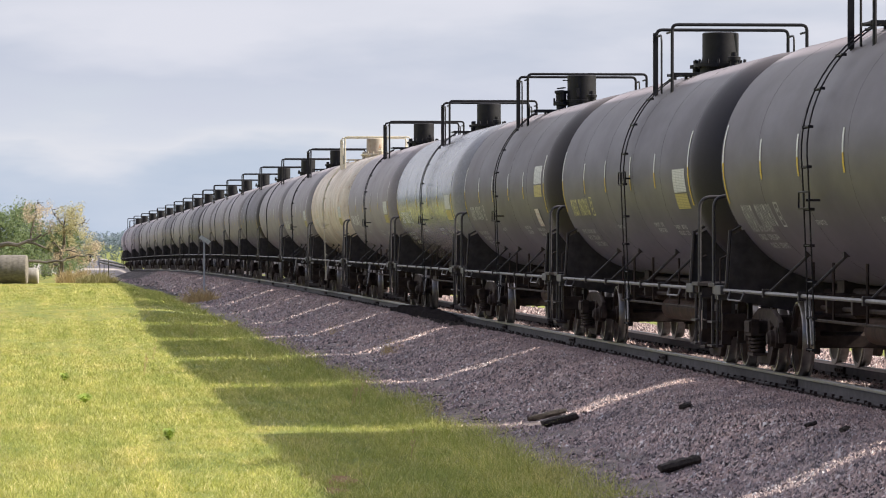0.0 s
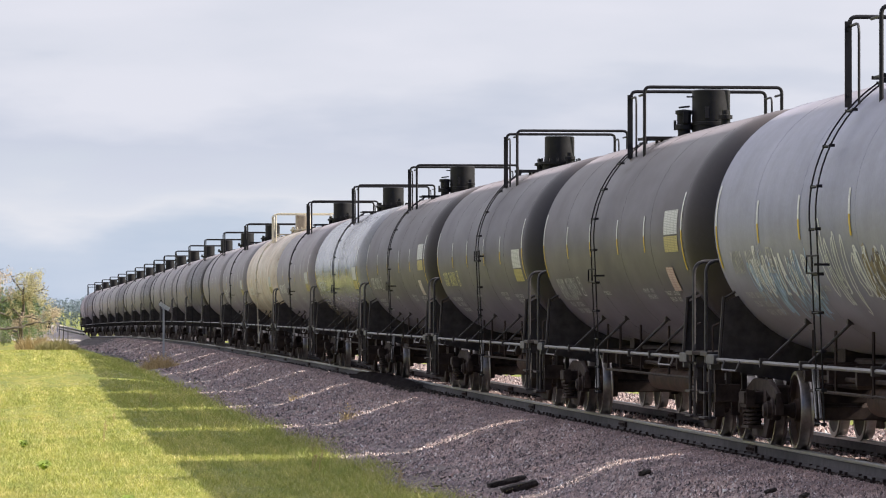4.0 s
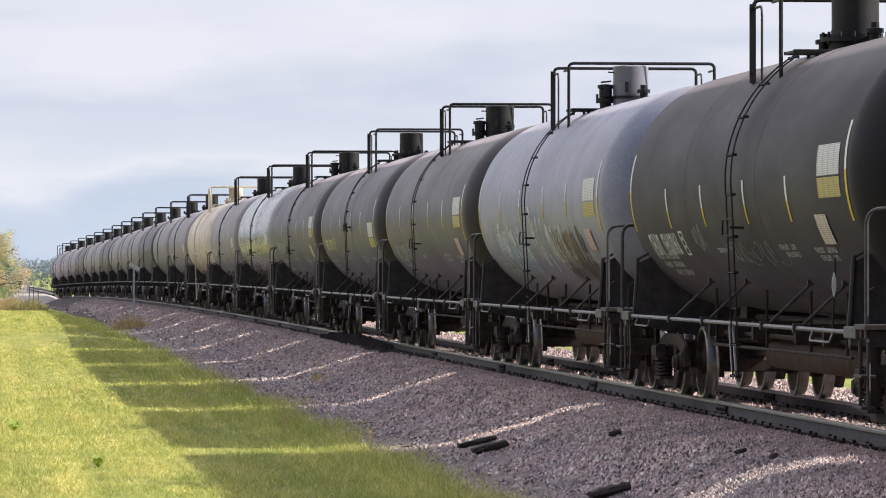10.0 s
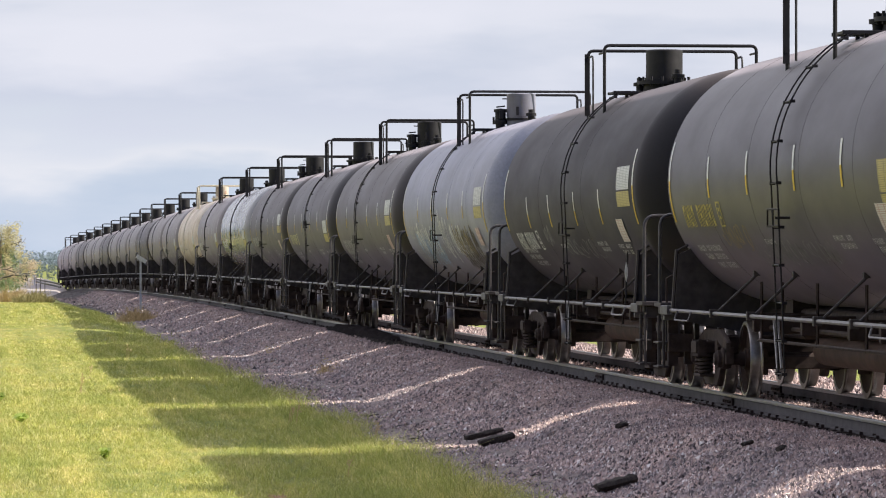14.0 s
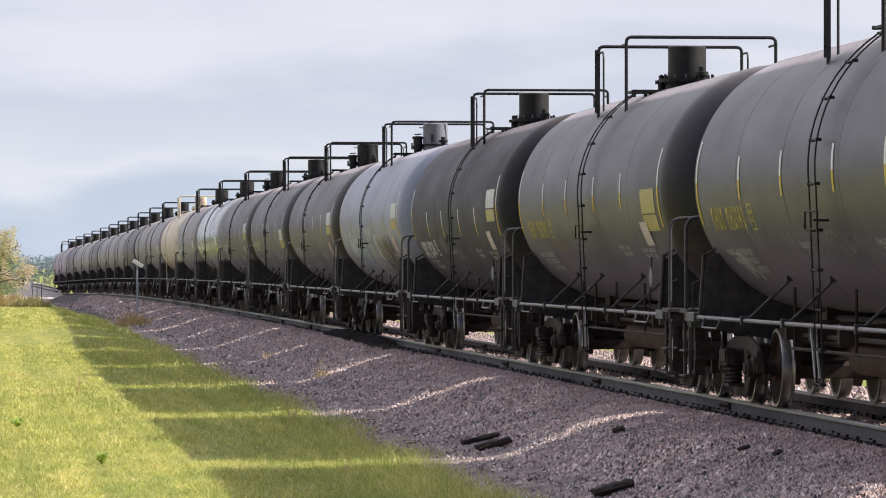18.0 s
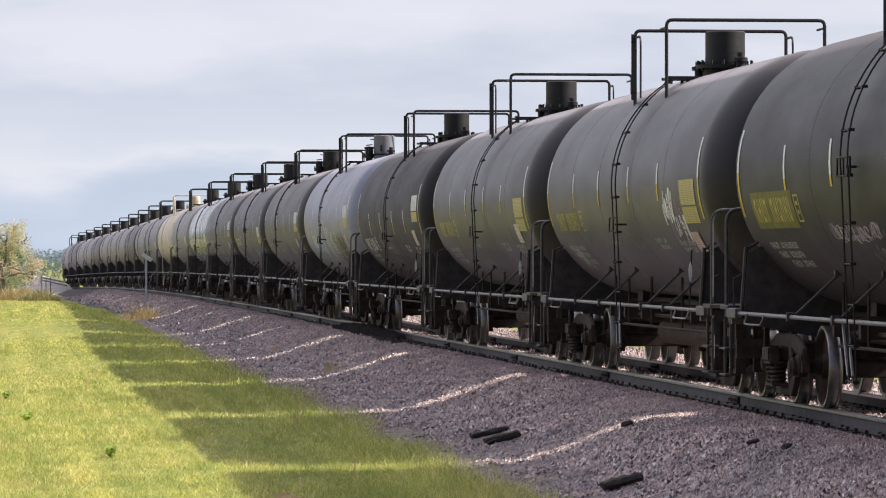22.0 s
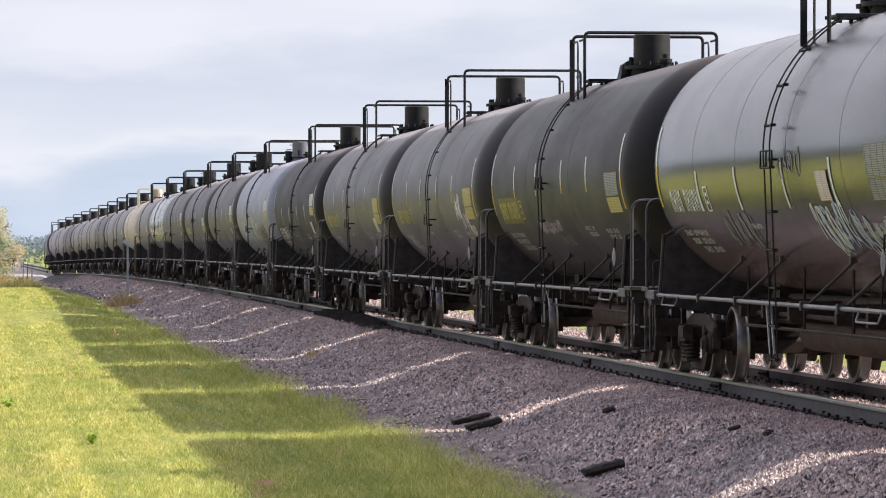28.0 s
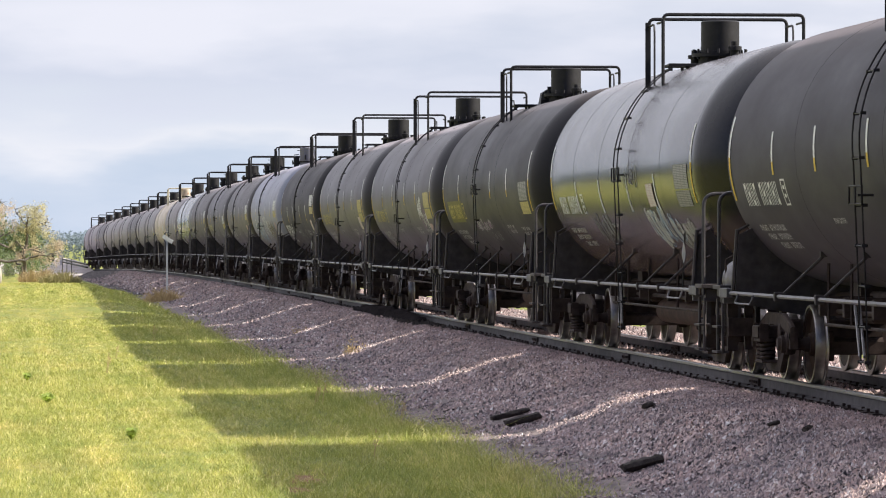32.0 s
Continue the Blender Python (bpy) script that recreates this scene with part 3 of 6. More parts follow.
def seam_shape():
    return Shape().lathe([(TANK_R - 0.01, -0.014), (TANK_R + 0.0016, -0.007), (TANK_R + 0.0016, 0.007), (TANK_R - 0.01, 0.014)], (0, 0, TANK_Z), "y", 72)


def patch(y0, y1, a0, a1, lift=0.006, shape=None):
    """A marking that lies on the curved shell."""
    shape = shape or Shape()
    m = max(2, int(abs(a1 - a0) / 0.08) + 1)
    v = []
    for i in range(m + 1):
        a = a0 + (a1 - a0) * i / m
        v += [skin(y0, a, lift), skin(y1, a, lift)]
    return shape.add(v, [(2 * i, 2 * i + 1, 2 * i + 3, 2 * i + 2) for i in range(m)])


def height_angle(z):
    return math.asin(max(-1, min(1, (z - TANK_Z) / TANK_R)))


def ladder_stile():
    sh = Shape()
    top = 1.05
    pts = [skin(0, a, 0.12) for a in [top - (top + 0.12) * i / 14 for i in range(15)]]
    pts = [(x, 0, z) for x, y, z in pts] + [(-1.58, 0, 1.3), (-1.55, 0, 0.42)]
    return sh.pipe(pts, 0.010, 6)


def ladder_rung():
    return Shape().pipe([(0, -0.19, 0), (0, 0.19, 0)], 0.008, 6).box((0.015, -0.19, 0), (0.06, 0.026, 0.032)).box((0.015, 0.19, 0), (0.06, 0.026, 0.032))


def ladder_bracket():
    """A small guard frame round the ladder."""
    sh = Shape().pipe([(-1.62, -0.22, -0.09), (-1.66, 0.24, -0.09), (-1.66, 0.24, 0.09), (-1.62, -0.22, 0.09), (-1.62, -0.22, -0.09)], 0.011, 6)
    return sh.pipe([(-1.64, 0.02, -0.09), (-1.64, 0.02, 0.09)], 0.010, 6).pipe([(-1.62, 0.0, 0.0), (-1.46, 0.0, 0.0)], 0.014, 6)


def top_loop(wide=0.0, high=0.0):
    """Safety railing: an upside-down U across the top of the tank."""
    h, far = 4.76 + high, 0.98 + wide
    zn, zf = (TANK_Z + math.sqrt(TANK_R ** 2 - q ** 2) - 0.03 for q in (0.98, far))
    return Shape().pipe(bend([(-0.98, 0, zn), (-0.98, 0, h), (far, 0, h), (far, 0, zf)], 0.08), 0.024, 8)


def railing_post():
    """Flat bar bolted beside the near leg of a railing."""
    sh = Shape().box((-1.0, -0.03, 4.25), (0.075, 0.018, 0.92)).box((-1.0, -0.045, 4.62), (0.03, 0.03, 0.03)).box((-1.0, -0.045, 3.92), (0.03, 0.03, 0.03))
    return sh


def loop_tie():
    """A short hooked bar beside a post."""
    return Shape().pipe(bend([(-0.98, 0.0, 4.66), (-0.98, -0.55, 4.66), (-0.98, -0.55, 3.80)], 0.12), 0.016, 6)


def loop_side():
    return Shape().pipe([(0, 0, 0), (0, 1, 0)], 0.016, 6)


def housing_shape():
    return Shape().lathe([(0.0, 4.73), (0.25, 4.73), (0.27, 4.715), (0.27, 4.36), (0.275, 4.36), (0.275, 4.30), (0.27, 4.30), (0.27, 4.10)][::-1], (0, 0, 0), "z", 28)


def flange_shape():
    sh = Shape().lathe([(0.20, 4.27), (0.40, 4.27), (0.40, 4.22), (0.20, 4.22)], (0, 0, 0), "z", 28, True)
    sh.lathe([(0.31, 4.22), (0.31, 4.08)], (0, 0, 0), "z", 24)
    for k in range(14):
        a = k * 2 * math.pi / 14
        sh.pipe([(0.37 * math.cos(a), 0.37 * math.sin(a), 4.19), (0.37 * math.cos(a), 0.37 * math.sin(a), 4.33)], 0.018, 6)
    return sh


def neck_shape():
    """Stepped foot of a housing with no bolted ring."""
    return Shape().lathe([(0.24, 4.06), (0.24, 4.22), (0.29, 4.23), (0.29, 4.27), (0.24, 4.28)], (0, 0, 0), "z", 24).box((-0.10, -0.27, 4.40), (0.05, 0.03, 0.16)).pipe([(-0.27, -0.05, 4.63), (-0.36, -0.08, 4.63)], 0.012, 5)


def side_valve():
    """Relief valve with a bonnet and lifting lever on the near side of the housing."""
    sh = Shape().lathe([(0.09, 3.98), (0.09, 4.16), (0.135, 4.17), (0.135, 4.23), (0.10, 4.25), (0.10, 4.38), (0.125, 4.39), (0.125, 4.44), (0.0, 4.46)], (-0.38, 0.05, 0), "z", 14)
    sh.box((-0.38, -0.09, 4.34), (0.07, 0.06, 0.16)).pipe([(-0.51, 0.05, 4.30), (-0.51, 0.05, 4.16)], 0.02, 5).pipe([(-0.46, 0.0, 4.48), (-0.30, 0.06, 4.50)], 0.014, 5)
    return sh


def valve_shape():
    return Shape().lathe([(0.06, 4.1), (0.06, 4.3), (0.10, 4.3), (0.10, 4.35), (0.05, 4.36), (0.05, 4.42)], (0.0, 0, 0), "z", 12).box((0.0, 0.08, 4.3), (0.05, 0.22, 0.04))


def cover_shape():
    """A small sloping hood beside the housing."""
    sh = Shape().add([(-0.17, -0.20, 4.08), (0.17, -0.20, 4.08), (0.17, 0.20, 4.08), (-0.17, 0.20, 4.08), (-0.12, -0.15, 4.34), (0.15, -0.15, 4.50), (0.15, 0.15, 4.50), (-0.12, 0.15, 4.34)],
                     [(0, 1, 5, 4), (1, 2, 6, 5), (2, 3, 7, 6), (3, 0, 4, 7), (4, 5, 6, 7), (3, 2, 1, 0)])
    return sh.pipe([(-0.15, -0.21, 4.20), (0.17, -0.21, 4.20)], 0.015, 6).box((0.02, -0.18, 4.42), (0.10, 0.05, 0.06))


def grating():
    sh = Shape()
    for i in range(6):
        sh.box((-0.86 + 0.08 * i, 0, 0), (0.035, 0.62, 0.03))
    return sh.box((-0.66, -0.31, 0), (0.46, 0.03, 0.04)).box((-0.66, 0.31, 0), (0.46, 0.03, 0.04)).box((-0.62, 0.25, -0.08), (0.04, 0.04, 0.16)).box((-0.62, -0.25, -0.08), (0.04, 0.04, 0.16))


def side_rail():
    return Shape().pipe([(-1.50, -7.9, 1.03), (-1.50, 7.9, 1.03)], 0.023, 8)


def rail_clip():
    return Shape().box((0, 0, 0), (0.09, 0.07, 0.10))


def brace():
    return Shape().pipe([(-1.48, 0, 1.02), (-0.98, -0.18, 1.52)], 0.017, 6).box((-1.0, -0.18, 1.50), (0.12, 0.07, 0.06))


def saddle():
    """Bolster web between the stub sill and the tank."""
    pts = [(-1.47, 0.92), (-1.42, 1.72), (-1.25, 1.80)]
    for i in range(9):
        a = radians(214 + 14 * i)
        pts.append((1.50 * math.cos(a), TANK_Z + 1.50 * math.sin(a)))
    pts += [(1.25, 1.80), (1.42, 1.72), (1.47, 0.92), (0.4, 0.72), (-0.4, 0.72)]
    n = len(pts)
    v = [(x, -0.012, z) for x, z in pts] + [(x, 0.012, z) for x, z in pts]
    return Shape().add(v, [tuple(range(n)), tuple(n + i for i in reversed(range(n)))] + [(i, (i + 1) % n, n + (i + 1) % n, n + i) for i in range(n)])


def saddle_post():
    return Shape().pipe([(-1.49, 0.0, 0.98), (-1.435, 0.0, 1.78)], 0.024, 6).pipe([(-1.435, 0.0, 1.76), (-1.18, 0.02, 1.90)], 0.018, 6)


def stub_sill():
    return Shape().box((0, 6.8, 0.88), (0.55, 3.6, 0.34)).box((0, 5.0, 1.05), (0.9, 0.5, 0.3))


def end_sill():
    sh = Shape().box((0, 8.32, 0.98), (2.96, 0.16, 0.16))
    for x in (-1.42, -1.05, 1.05, 1.42):
        sh.box((x, 8.25, 0.80), (0.06, 0.05, 0.6))
    return sh.box((-1.3, 8.25, 1.09), (0.5, 0.55, 0.05)).box((1.3, 8.25, 1.09), (0.5, 0.55, 0.05))


def corner_grab():
    return Shape().pipe(bend([(-1.50, 8.36, 0.98), (-1.50, 8.36, 2.22), (-0.42, 8.36, 2.22), (-0.42, 8.36, 0.98)], 0.16, 5), 0.023, 8)


def corner_step():
    sh = Shape()
    for y in (8.05, 8.45):
        sh.pipe([(-1.50, y, 0.95), (-1.50, y, 0.30)], 0.02, 6)
    for z in (0.32, 0.62):
        sh.box((-1.50, 8.25, z), (0.14, 0.42, 0.025))
    return sh


def coupler():
    sh = Shape().box((0, 8.62, 0.83), (0.26, 0.50, 0.22)).box((0.03, 8.92, 0.83), (0.34, 0.24, 0.30)).box((-0.12, 9.03, 0.83), (0.12, 0.14, 0.28))
    return sh


def air_hose():
    pts = [(0.30, 8.55, 0.80), (0.32, 8.75, 0.55), (0.25, 8.95, 0.33), (0.1, 9.04, 0.30)]
    return Shape().pipe(bend(pts, 0.1), 0.028, 6)


def uncoupling_rod():
    return Shape().pipe(bend([(-1.45, 8.48, 0.95), (-0.95, 8.50, 0.83), (-0.3, 8.50, 0.92), (0.0, 8.75, 1.02)], 0.08), 0.018, 6)


def grab_iron():
    return Shape().pipe(bend([(-1.52, 6.75, 1.03), (-1.56, 6.75, 0.92), (-1.56, 5.65, 0.92), (-1.52, 5.65, 1.03)], 0.05, 3), 0.012, 6)


def end_channel():
    """Upright channel and junction box at the corner of the car."""
    sh = Shape().box((-1.38, 8.10, 0.72), (0.12, 0.10, 0.78)).box((-1.18, 8.12, 0.70), (0.10, 0.08, 0.70)).box((-1.28, 8.16, 1.03), (0.48, 0.34, 0.10))
    return sh.box((-1.30, 7.98, 0.62), (0.30, 0.10, 0.22)).pipe([(-1.44, 8.2, 1.1), (-1.44, 8.2, 1.42), (-1.36, 8.2, 1.46)], 0.014, 6)


def end_plate():
    """Grey block that carries the end of the handrail."""
    return Shape().box((-1.50, 0, 1.03), (0.10, 0.62, 0.115)).box((-1.44, 0.16, 0.96), (0.16, 0.10, 0.12))


def reflector():
    return Shape().lathe([(0.0, -0.02), (0.10, -0.018), (0.115, -0.008), (0.115, 0.012), (0.0, 0.014)], (-1.02, -8.42, 1.40), "y", 20).box((-1.02, -8.39, 1.24), (0.05, 0.03, 0.40))


def brake_drum():
    prof = [(0.0, -0.27)] + [(0.26 * math.sin(a), -0.02 - 0.25 * math.cos(a)) for a in (0.3, 0.6, 0.9, 1.2, 1.5)] + [(0.26, 0.22), (0.2, 0.26), (0.0, 0.26)]
    return Shape().lathe(prof, (-1.20, 8.15, 1.18), "y", 24).pipe([(-1.25, 7.86, 1.11), (-1.25, 7.84, 1.28), (-1.20, 7.84, 1.32), (-1.16, 7.85, 1.28)], 0.012, 5)


def hanger():
    """Loose hanging rod with a pale tag at the near end of the side."""
    return Shape().pipe([(-1.50, 0, 1.05), (-1.47, 0, 1.75)], 0.011, 5)


def hanger_tag():
    v = [(-1.49 + 0.022 * math.sin(math.pi * i / 8) * s, y, 1.36 + 0.26 * i / 8) for y in (-0.035, -0.018) for s in (-1, 1) for i in range(9)]
    f = []
    for i in range(8):
        f += [(i, 9 + i, 10 + i, i + 1), (18 + i, 19 + i, 28 + i, 27 + i), (i, i + 1, 19 + i, 18 + i), (9 + i, 27 + i, 28 + i, 10 + i)]
    return Shape().add(v, f)


def brake_gear():
    sh = Shape().box((-0.55, 8.55, 1.55), (0.42, 0.20, 0.42)).pipe([(-0.55, 8.45, 1.1), (-0.55, 8.45, 1.6)], 0.03, 6)
    return sh


def brake_wheel():
    sh = Shape()
    pts = [(-0.55 + 0.27 * math.cos(i * math.pi / 10), 8.70, 1.62 + 0.27 * math.sin(i * math.pi / 10)) for i in range(21)]
    sh.pipe(pts, 0.018, 6, False)
    for k in range(4):
        a = k * math.pi / 2 + 0.4
        sh.pipe([(-0.55, 8.68, 1.62), (-0.55 + 0.26 * math.cos(a), 8.70, 1.62 + 0.26 * math.sin(a))], 0.014, 5)
    return sh


def outlet():
    return Shape().lathe([(0.26, 1.15), (0.26, 0.80), (0.18, 0.72), (0.18, 0.55), (0.12, 0.52)], (0, 0.2, 0), "z", 20).box((0, 0.2, 0.86), (0.75, 0.5, 0.10))


def belly_pipe():
    return Shape().lathe([(0.0, -4.2), (0.12, -4.19), (0.18, -4.1), (0.18, 4.1), (0.12, 4.19), (0.0, 4.2)], (-0.15, 0.0, 0.60), "y", 18)


def centre_beam():
    sh = Shape().box((0, 0, 0.93), (0.7, 10.4, 0.30))
    for y in (-4.6, -3.1, -1.4, 1.4, 3.1, 4.6):
        sh.box((0, y, 0.92), (1.9, 0.12, 0.22))
    return sh


def brake_rigging():
    sh = Shape().pipe([(0.5, -5.8, 0.50), (0.5, 5.8, 0.50)], 0.025, 6).pipe([(0.9, -5.6, 0.80), (0.9, 5.6, 0.80)], 0.03, 6)
    for y in (-5.9, -7.9, 5.9, 7.9):
        sh.box((0, y, 0.42), (1.5, 0.14, 0.16)).box((-0.62, y, 0.44), (0.12, 0.16, 0.34)).box((0.62, y, 0.44), (0.12, 0.16, 0.34))
    return sh


def brake_line():
    sh = Shape().pipe([(-0.75, -5.6, 0.86), (-0.75, 5.6, 0.86)], 0.028, 6).pipe([(-0.95, -4.8, 0.72), (-0.95, 4.2, 0.72)], 0.02, 6)
    for y in (-4.5, -2.4, 0.4, 2.6, 4.0):
        sh.pipe([(-0.95, y, 0.70), (-0.95, y, 1.40)], 0.018, 5)
    return sh


def reservoir():
    return Shape().lathe([(0.0, -0.55), (0.14, -0.53), (0.2, -0.42), (0.2, 0.42), (0.14, 0.53), (0.0, 0.55)], (0.45, -2.6, 0.88), "y", 16)


def step_brace():
    return Shape().pipe([(-1.54, -0.7, 0.50), (-1.40, 0.35, 1.04)], 0.016, 5).pipe([(-1.54, -0.95, 0.50), (-1.40, 0.10, 1.04)], 0.016, 5)


def slab(sh, outline, x0, x1):
    """A flat casting: an outline (y, z) with thickness along x and a chamfered outer rim."""
    n = len(outline)
    my, mz = sum(p[0] for p in outline) / n, sum(p[1] for p in outline) / n
    v = [(x1, y, z) for y, z in outline] + [(x0 + 0.02, y, z) for y, z in outline]
    v += [(x0, y + (0.012 if y < my else -0.012), z + (0.012 if z < mz else -0.012)) for y, z in outline]
    f = [tuple(range(n)), tuple(2 * n + i for i in reversed(range(n)))]
    for r in (0, n):
        f += [(r + i, r + n + i, r + n + (i + 1) % n, r + (i + 1) % n) for i in range(n)]
    return sh.add(v, f)


def side_frame():
    """Cast truck side: arched top chord, dropped bottom chord, two columns, a pedestal and bearing at each end."""
    sh = Shape()
    slab(sh, [(-1.12, 0.50), (-1.12, 0.66), (-0.98, 0.71), (-0.55, 0.81), (0.55, 0.81), (0.98, 0.71), (1.12, 0.66), (1.12, 0.50), (1.0, 0.54), (0.78, 0.58), (0.45, 0.68), (-0.45, 0.68), (-0.78, 0.58), (-1.0, 0.54)], -0.075, -0.02)
    slab(sh, [(-0.80, 0.575), (-0.70, 0.50), (-0.40, 0.25), (0.40, 0.25), (0.70, 0.50), (0.80, 0.575), (0.86, 0.42), (0.74, 0.34), (0.47, 0.12), (-0.47, 0.12), (-0.74, 0.34), (-0.86, 0.42)], -0.085, -0.02)
    for s in (-1, 1):
        slab(sh, [(s * 0.27, 0.245), (s * 0.24, 0.69), (s * 0.47, 0.69), (s * 0.41, 0.245)], -0.08, -0.02)
        sh.lathe([(0.0, -0.09), (0.09, -0.085), (0.13, -0.06), (0.135, 0.0), (0.125, 0.04), (0.0, 0.05)], (-0.03, s * 0.89, 0.47), "x", 18)
        sh.box((-0.03, s * 1.07, 0.50), (0.09, 0.08, 0.20))
        sh.pipe([(-0.125, s * 0.62, 0.40), (-0.125, s * 0.86, 0.62)], 0.022, 5)
    return sh


def bolster_end():
    """End of the bolster that sticks out through the side frame above the springs."""
    sh = Shape().box((-0.13, 0, 0.585), (0.34, 0.40, 0.15)).box((-0.20, 0, 0.49), (0.16, 0.46, 0.035))
    return sh.box((-0.23, -0.21, 0.58), (0.10, 0.05, 0.20)).box((-0.23, 0.21, 0.58), (0.10, 0.05, 0.20)).box((-0.16, 0, 0.245), (0.20, 0.50, 0.035))


def bearing_cap():
    return Shape().lathe([(0.0, -0.13), (0.07, -0.13), (0.085, -0.10), (0.105, -0.09), (0.105, 0.0)], (0, 0, 0), "x", 14)


def spring():
    pts = []
    for i in range(49):
        a = i * 2 * math.pi * 4.5 / 48
        pts.append((0.078 * math.cos(a), 0.078 * math.sin(a), 0.26 + 0.215 * i / 48))
    return Shape().pipe(pts, 0.019, 5).lathe([(0.045, 0.25), (0.045, 0.48)], (0, 0, 0), "z", 8)


def truck_bolster():
    return Shape().box((0, 0, 0.62), (2.1, 0.34, 0.22)).box((0, 0, 0.76), (0.4, 0.4, 0.1))


def axle():
    return Shape().lathe([(0.07, -1.05), (0.07, -0.9), (0.09, -0.86), (0.08, 0.0), (0.09, 0.86), (0.07, 0.9), (0.07, 1.05)], (0, 0, 0), "x", 12)


def wheel_plate():
    return Shape().lathe([(0.085, 0.82), (0.13, 0.82), (0.14, 0.77), (0.28, 0.735), (0.37, 0.75), (0.40, 0.80), (0.425, 0.80), (0.425, 0.675), (0.40, 0.675), (0.34, 0.70), (0.14, 0.70), (0.13, 0.65), (0.085, 0.65)], (0, 0, 0), "x", 24)


def wheel_tread():
    return Shape().lathe([(0.42, 0.818), (0.448, 0.818), (0.456, 0.805), (0.458, 0.705), (0.478, 0.697), (0.485, 0.685), (0.478, 0.668), (0.42, 0.668)], (0, 0, 0), "x", 28, True)


FLIP = Matrix.Rotation(math.pi, 4, "Z")
WHEELSETS = []


def bars(shape, y, z, width, height, count, gap=0.35):
    """A line of lettering as plain bars, one for each character; it runs towards the camera."""
    step = width / count
    a1, a0 = height_angle(z + height / 2), height_angle(z - height / 2)
    for i in range(count):
        if count > 6 and i == 4:
            continue
        w = step * (1 - gap)
        yy = y - i * step
        patch(yy, yy - w * 0.28, a0, a1, 0.006, shape)
        patch(yy - w * 0.72, yy - w, a0, a1, 0.006, shape)
        am = (a0 + a1) / 2 + (0.5 - (i * 7 % 3) / 2) * (a1 - a0) * 0.7
        da = (a1 - a0) * 0.1
        patch(yy - w * 0.28, yy - w * 0.72, am - da, am + da, 0.006, shape)
    return shape


def boxed(y0, y1, z0, z1):
    """A small framed marking with two short bars in it."""
    a0, a1 = height_angle(z0), height_angle(z1)
    w, h = (y0 - y1) * 0.14, (a1 - a0) * 0.07
    sh = patch(y0, y0 - w, a0, a1)
    patch(y1 + w, y1, a0, a1, 0.006, sh)
    for q in (a0, a1 - h):
        patch(y0 - w, y1 + w, q, q + h, 0.006, sh)
    for q in (0.3, 0.62):
        patch(y0 - 2.2 * w, y1 + 2.2 * w, a0 + (a1 - a0) * q, a0 + (a1 - a0) * (q + 0.14), 0.006, sh)
    return sh


def scrawl(seed, y, z, width, height, turns):
    """Loose spray-can strokes that cannot be read: leaning zigzags, hooks and loops."""
    r = random.Random(seed)
    sh = Shape()
    for k in range(turns):
        cy = y - width * (k + r.uniform(0.1, 0.9)) / turns
        cz = z + height * r.uniform(-0.16, 0.16)
        ry, rz = width / turns * r.uniform(0.5, 1.1), height * r.uniform(0.24, 0.5)
        phase, loops, lean = r.uniform(0, 6.283), r.choice((0.6, 1.0, 1.6)), r.uniform(-0.2, 0.5)
        n = int(11 * loops) + 4
        pts = []
        for i in range(n + 1):
            a = phase + 6.283 * loops * i / n
            dz = rz * math.cos(a)
            pts.append((cy + ry * 0.5 * math.sin(a * r.choice((1.0, 1.0, 1.06))) - lean * dz - ry * 0.6 * i / n, height_angle(cz + dz)))
        for (ya, aa), (yb, ab) in zip(pts, pts[1:]):
            sh.add([skin(ya, aa - 0.0035, 0.006), skin(yb, ab - 0.0035, 0.006), skin(yb - 0.05, ab + 0.0035, 0.006), skin(ya - 0.05, aa + 0.0035, 0.006)], [(0, 1, 2, 3)])
    return sh


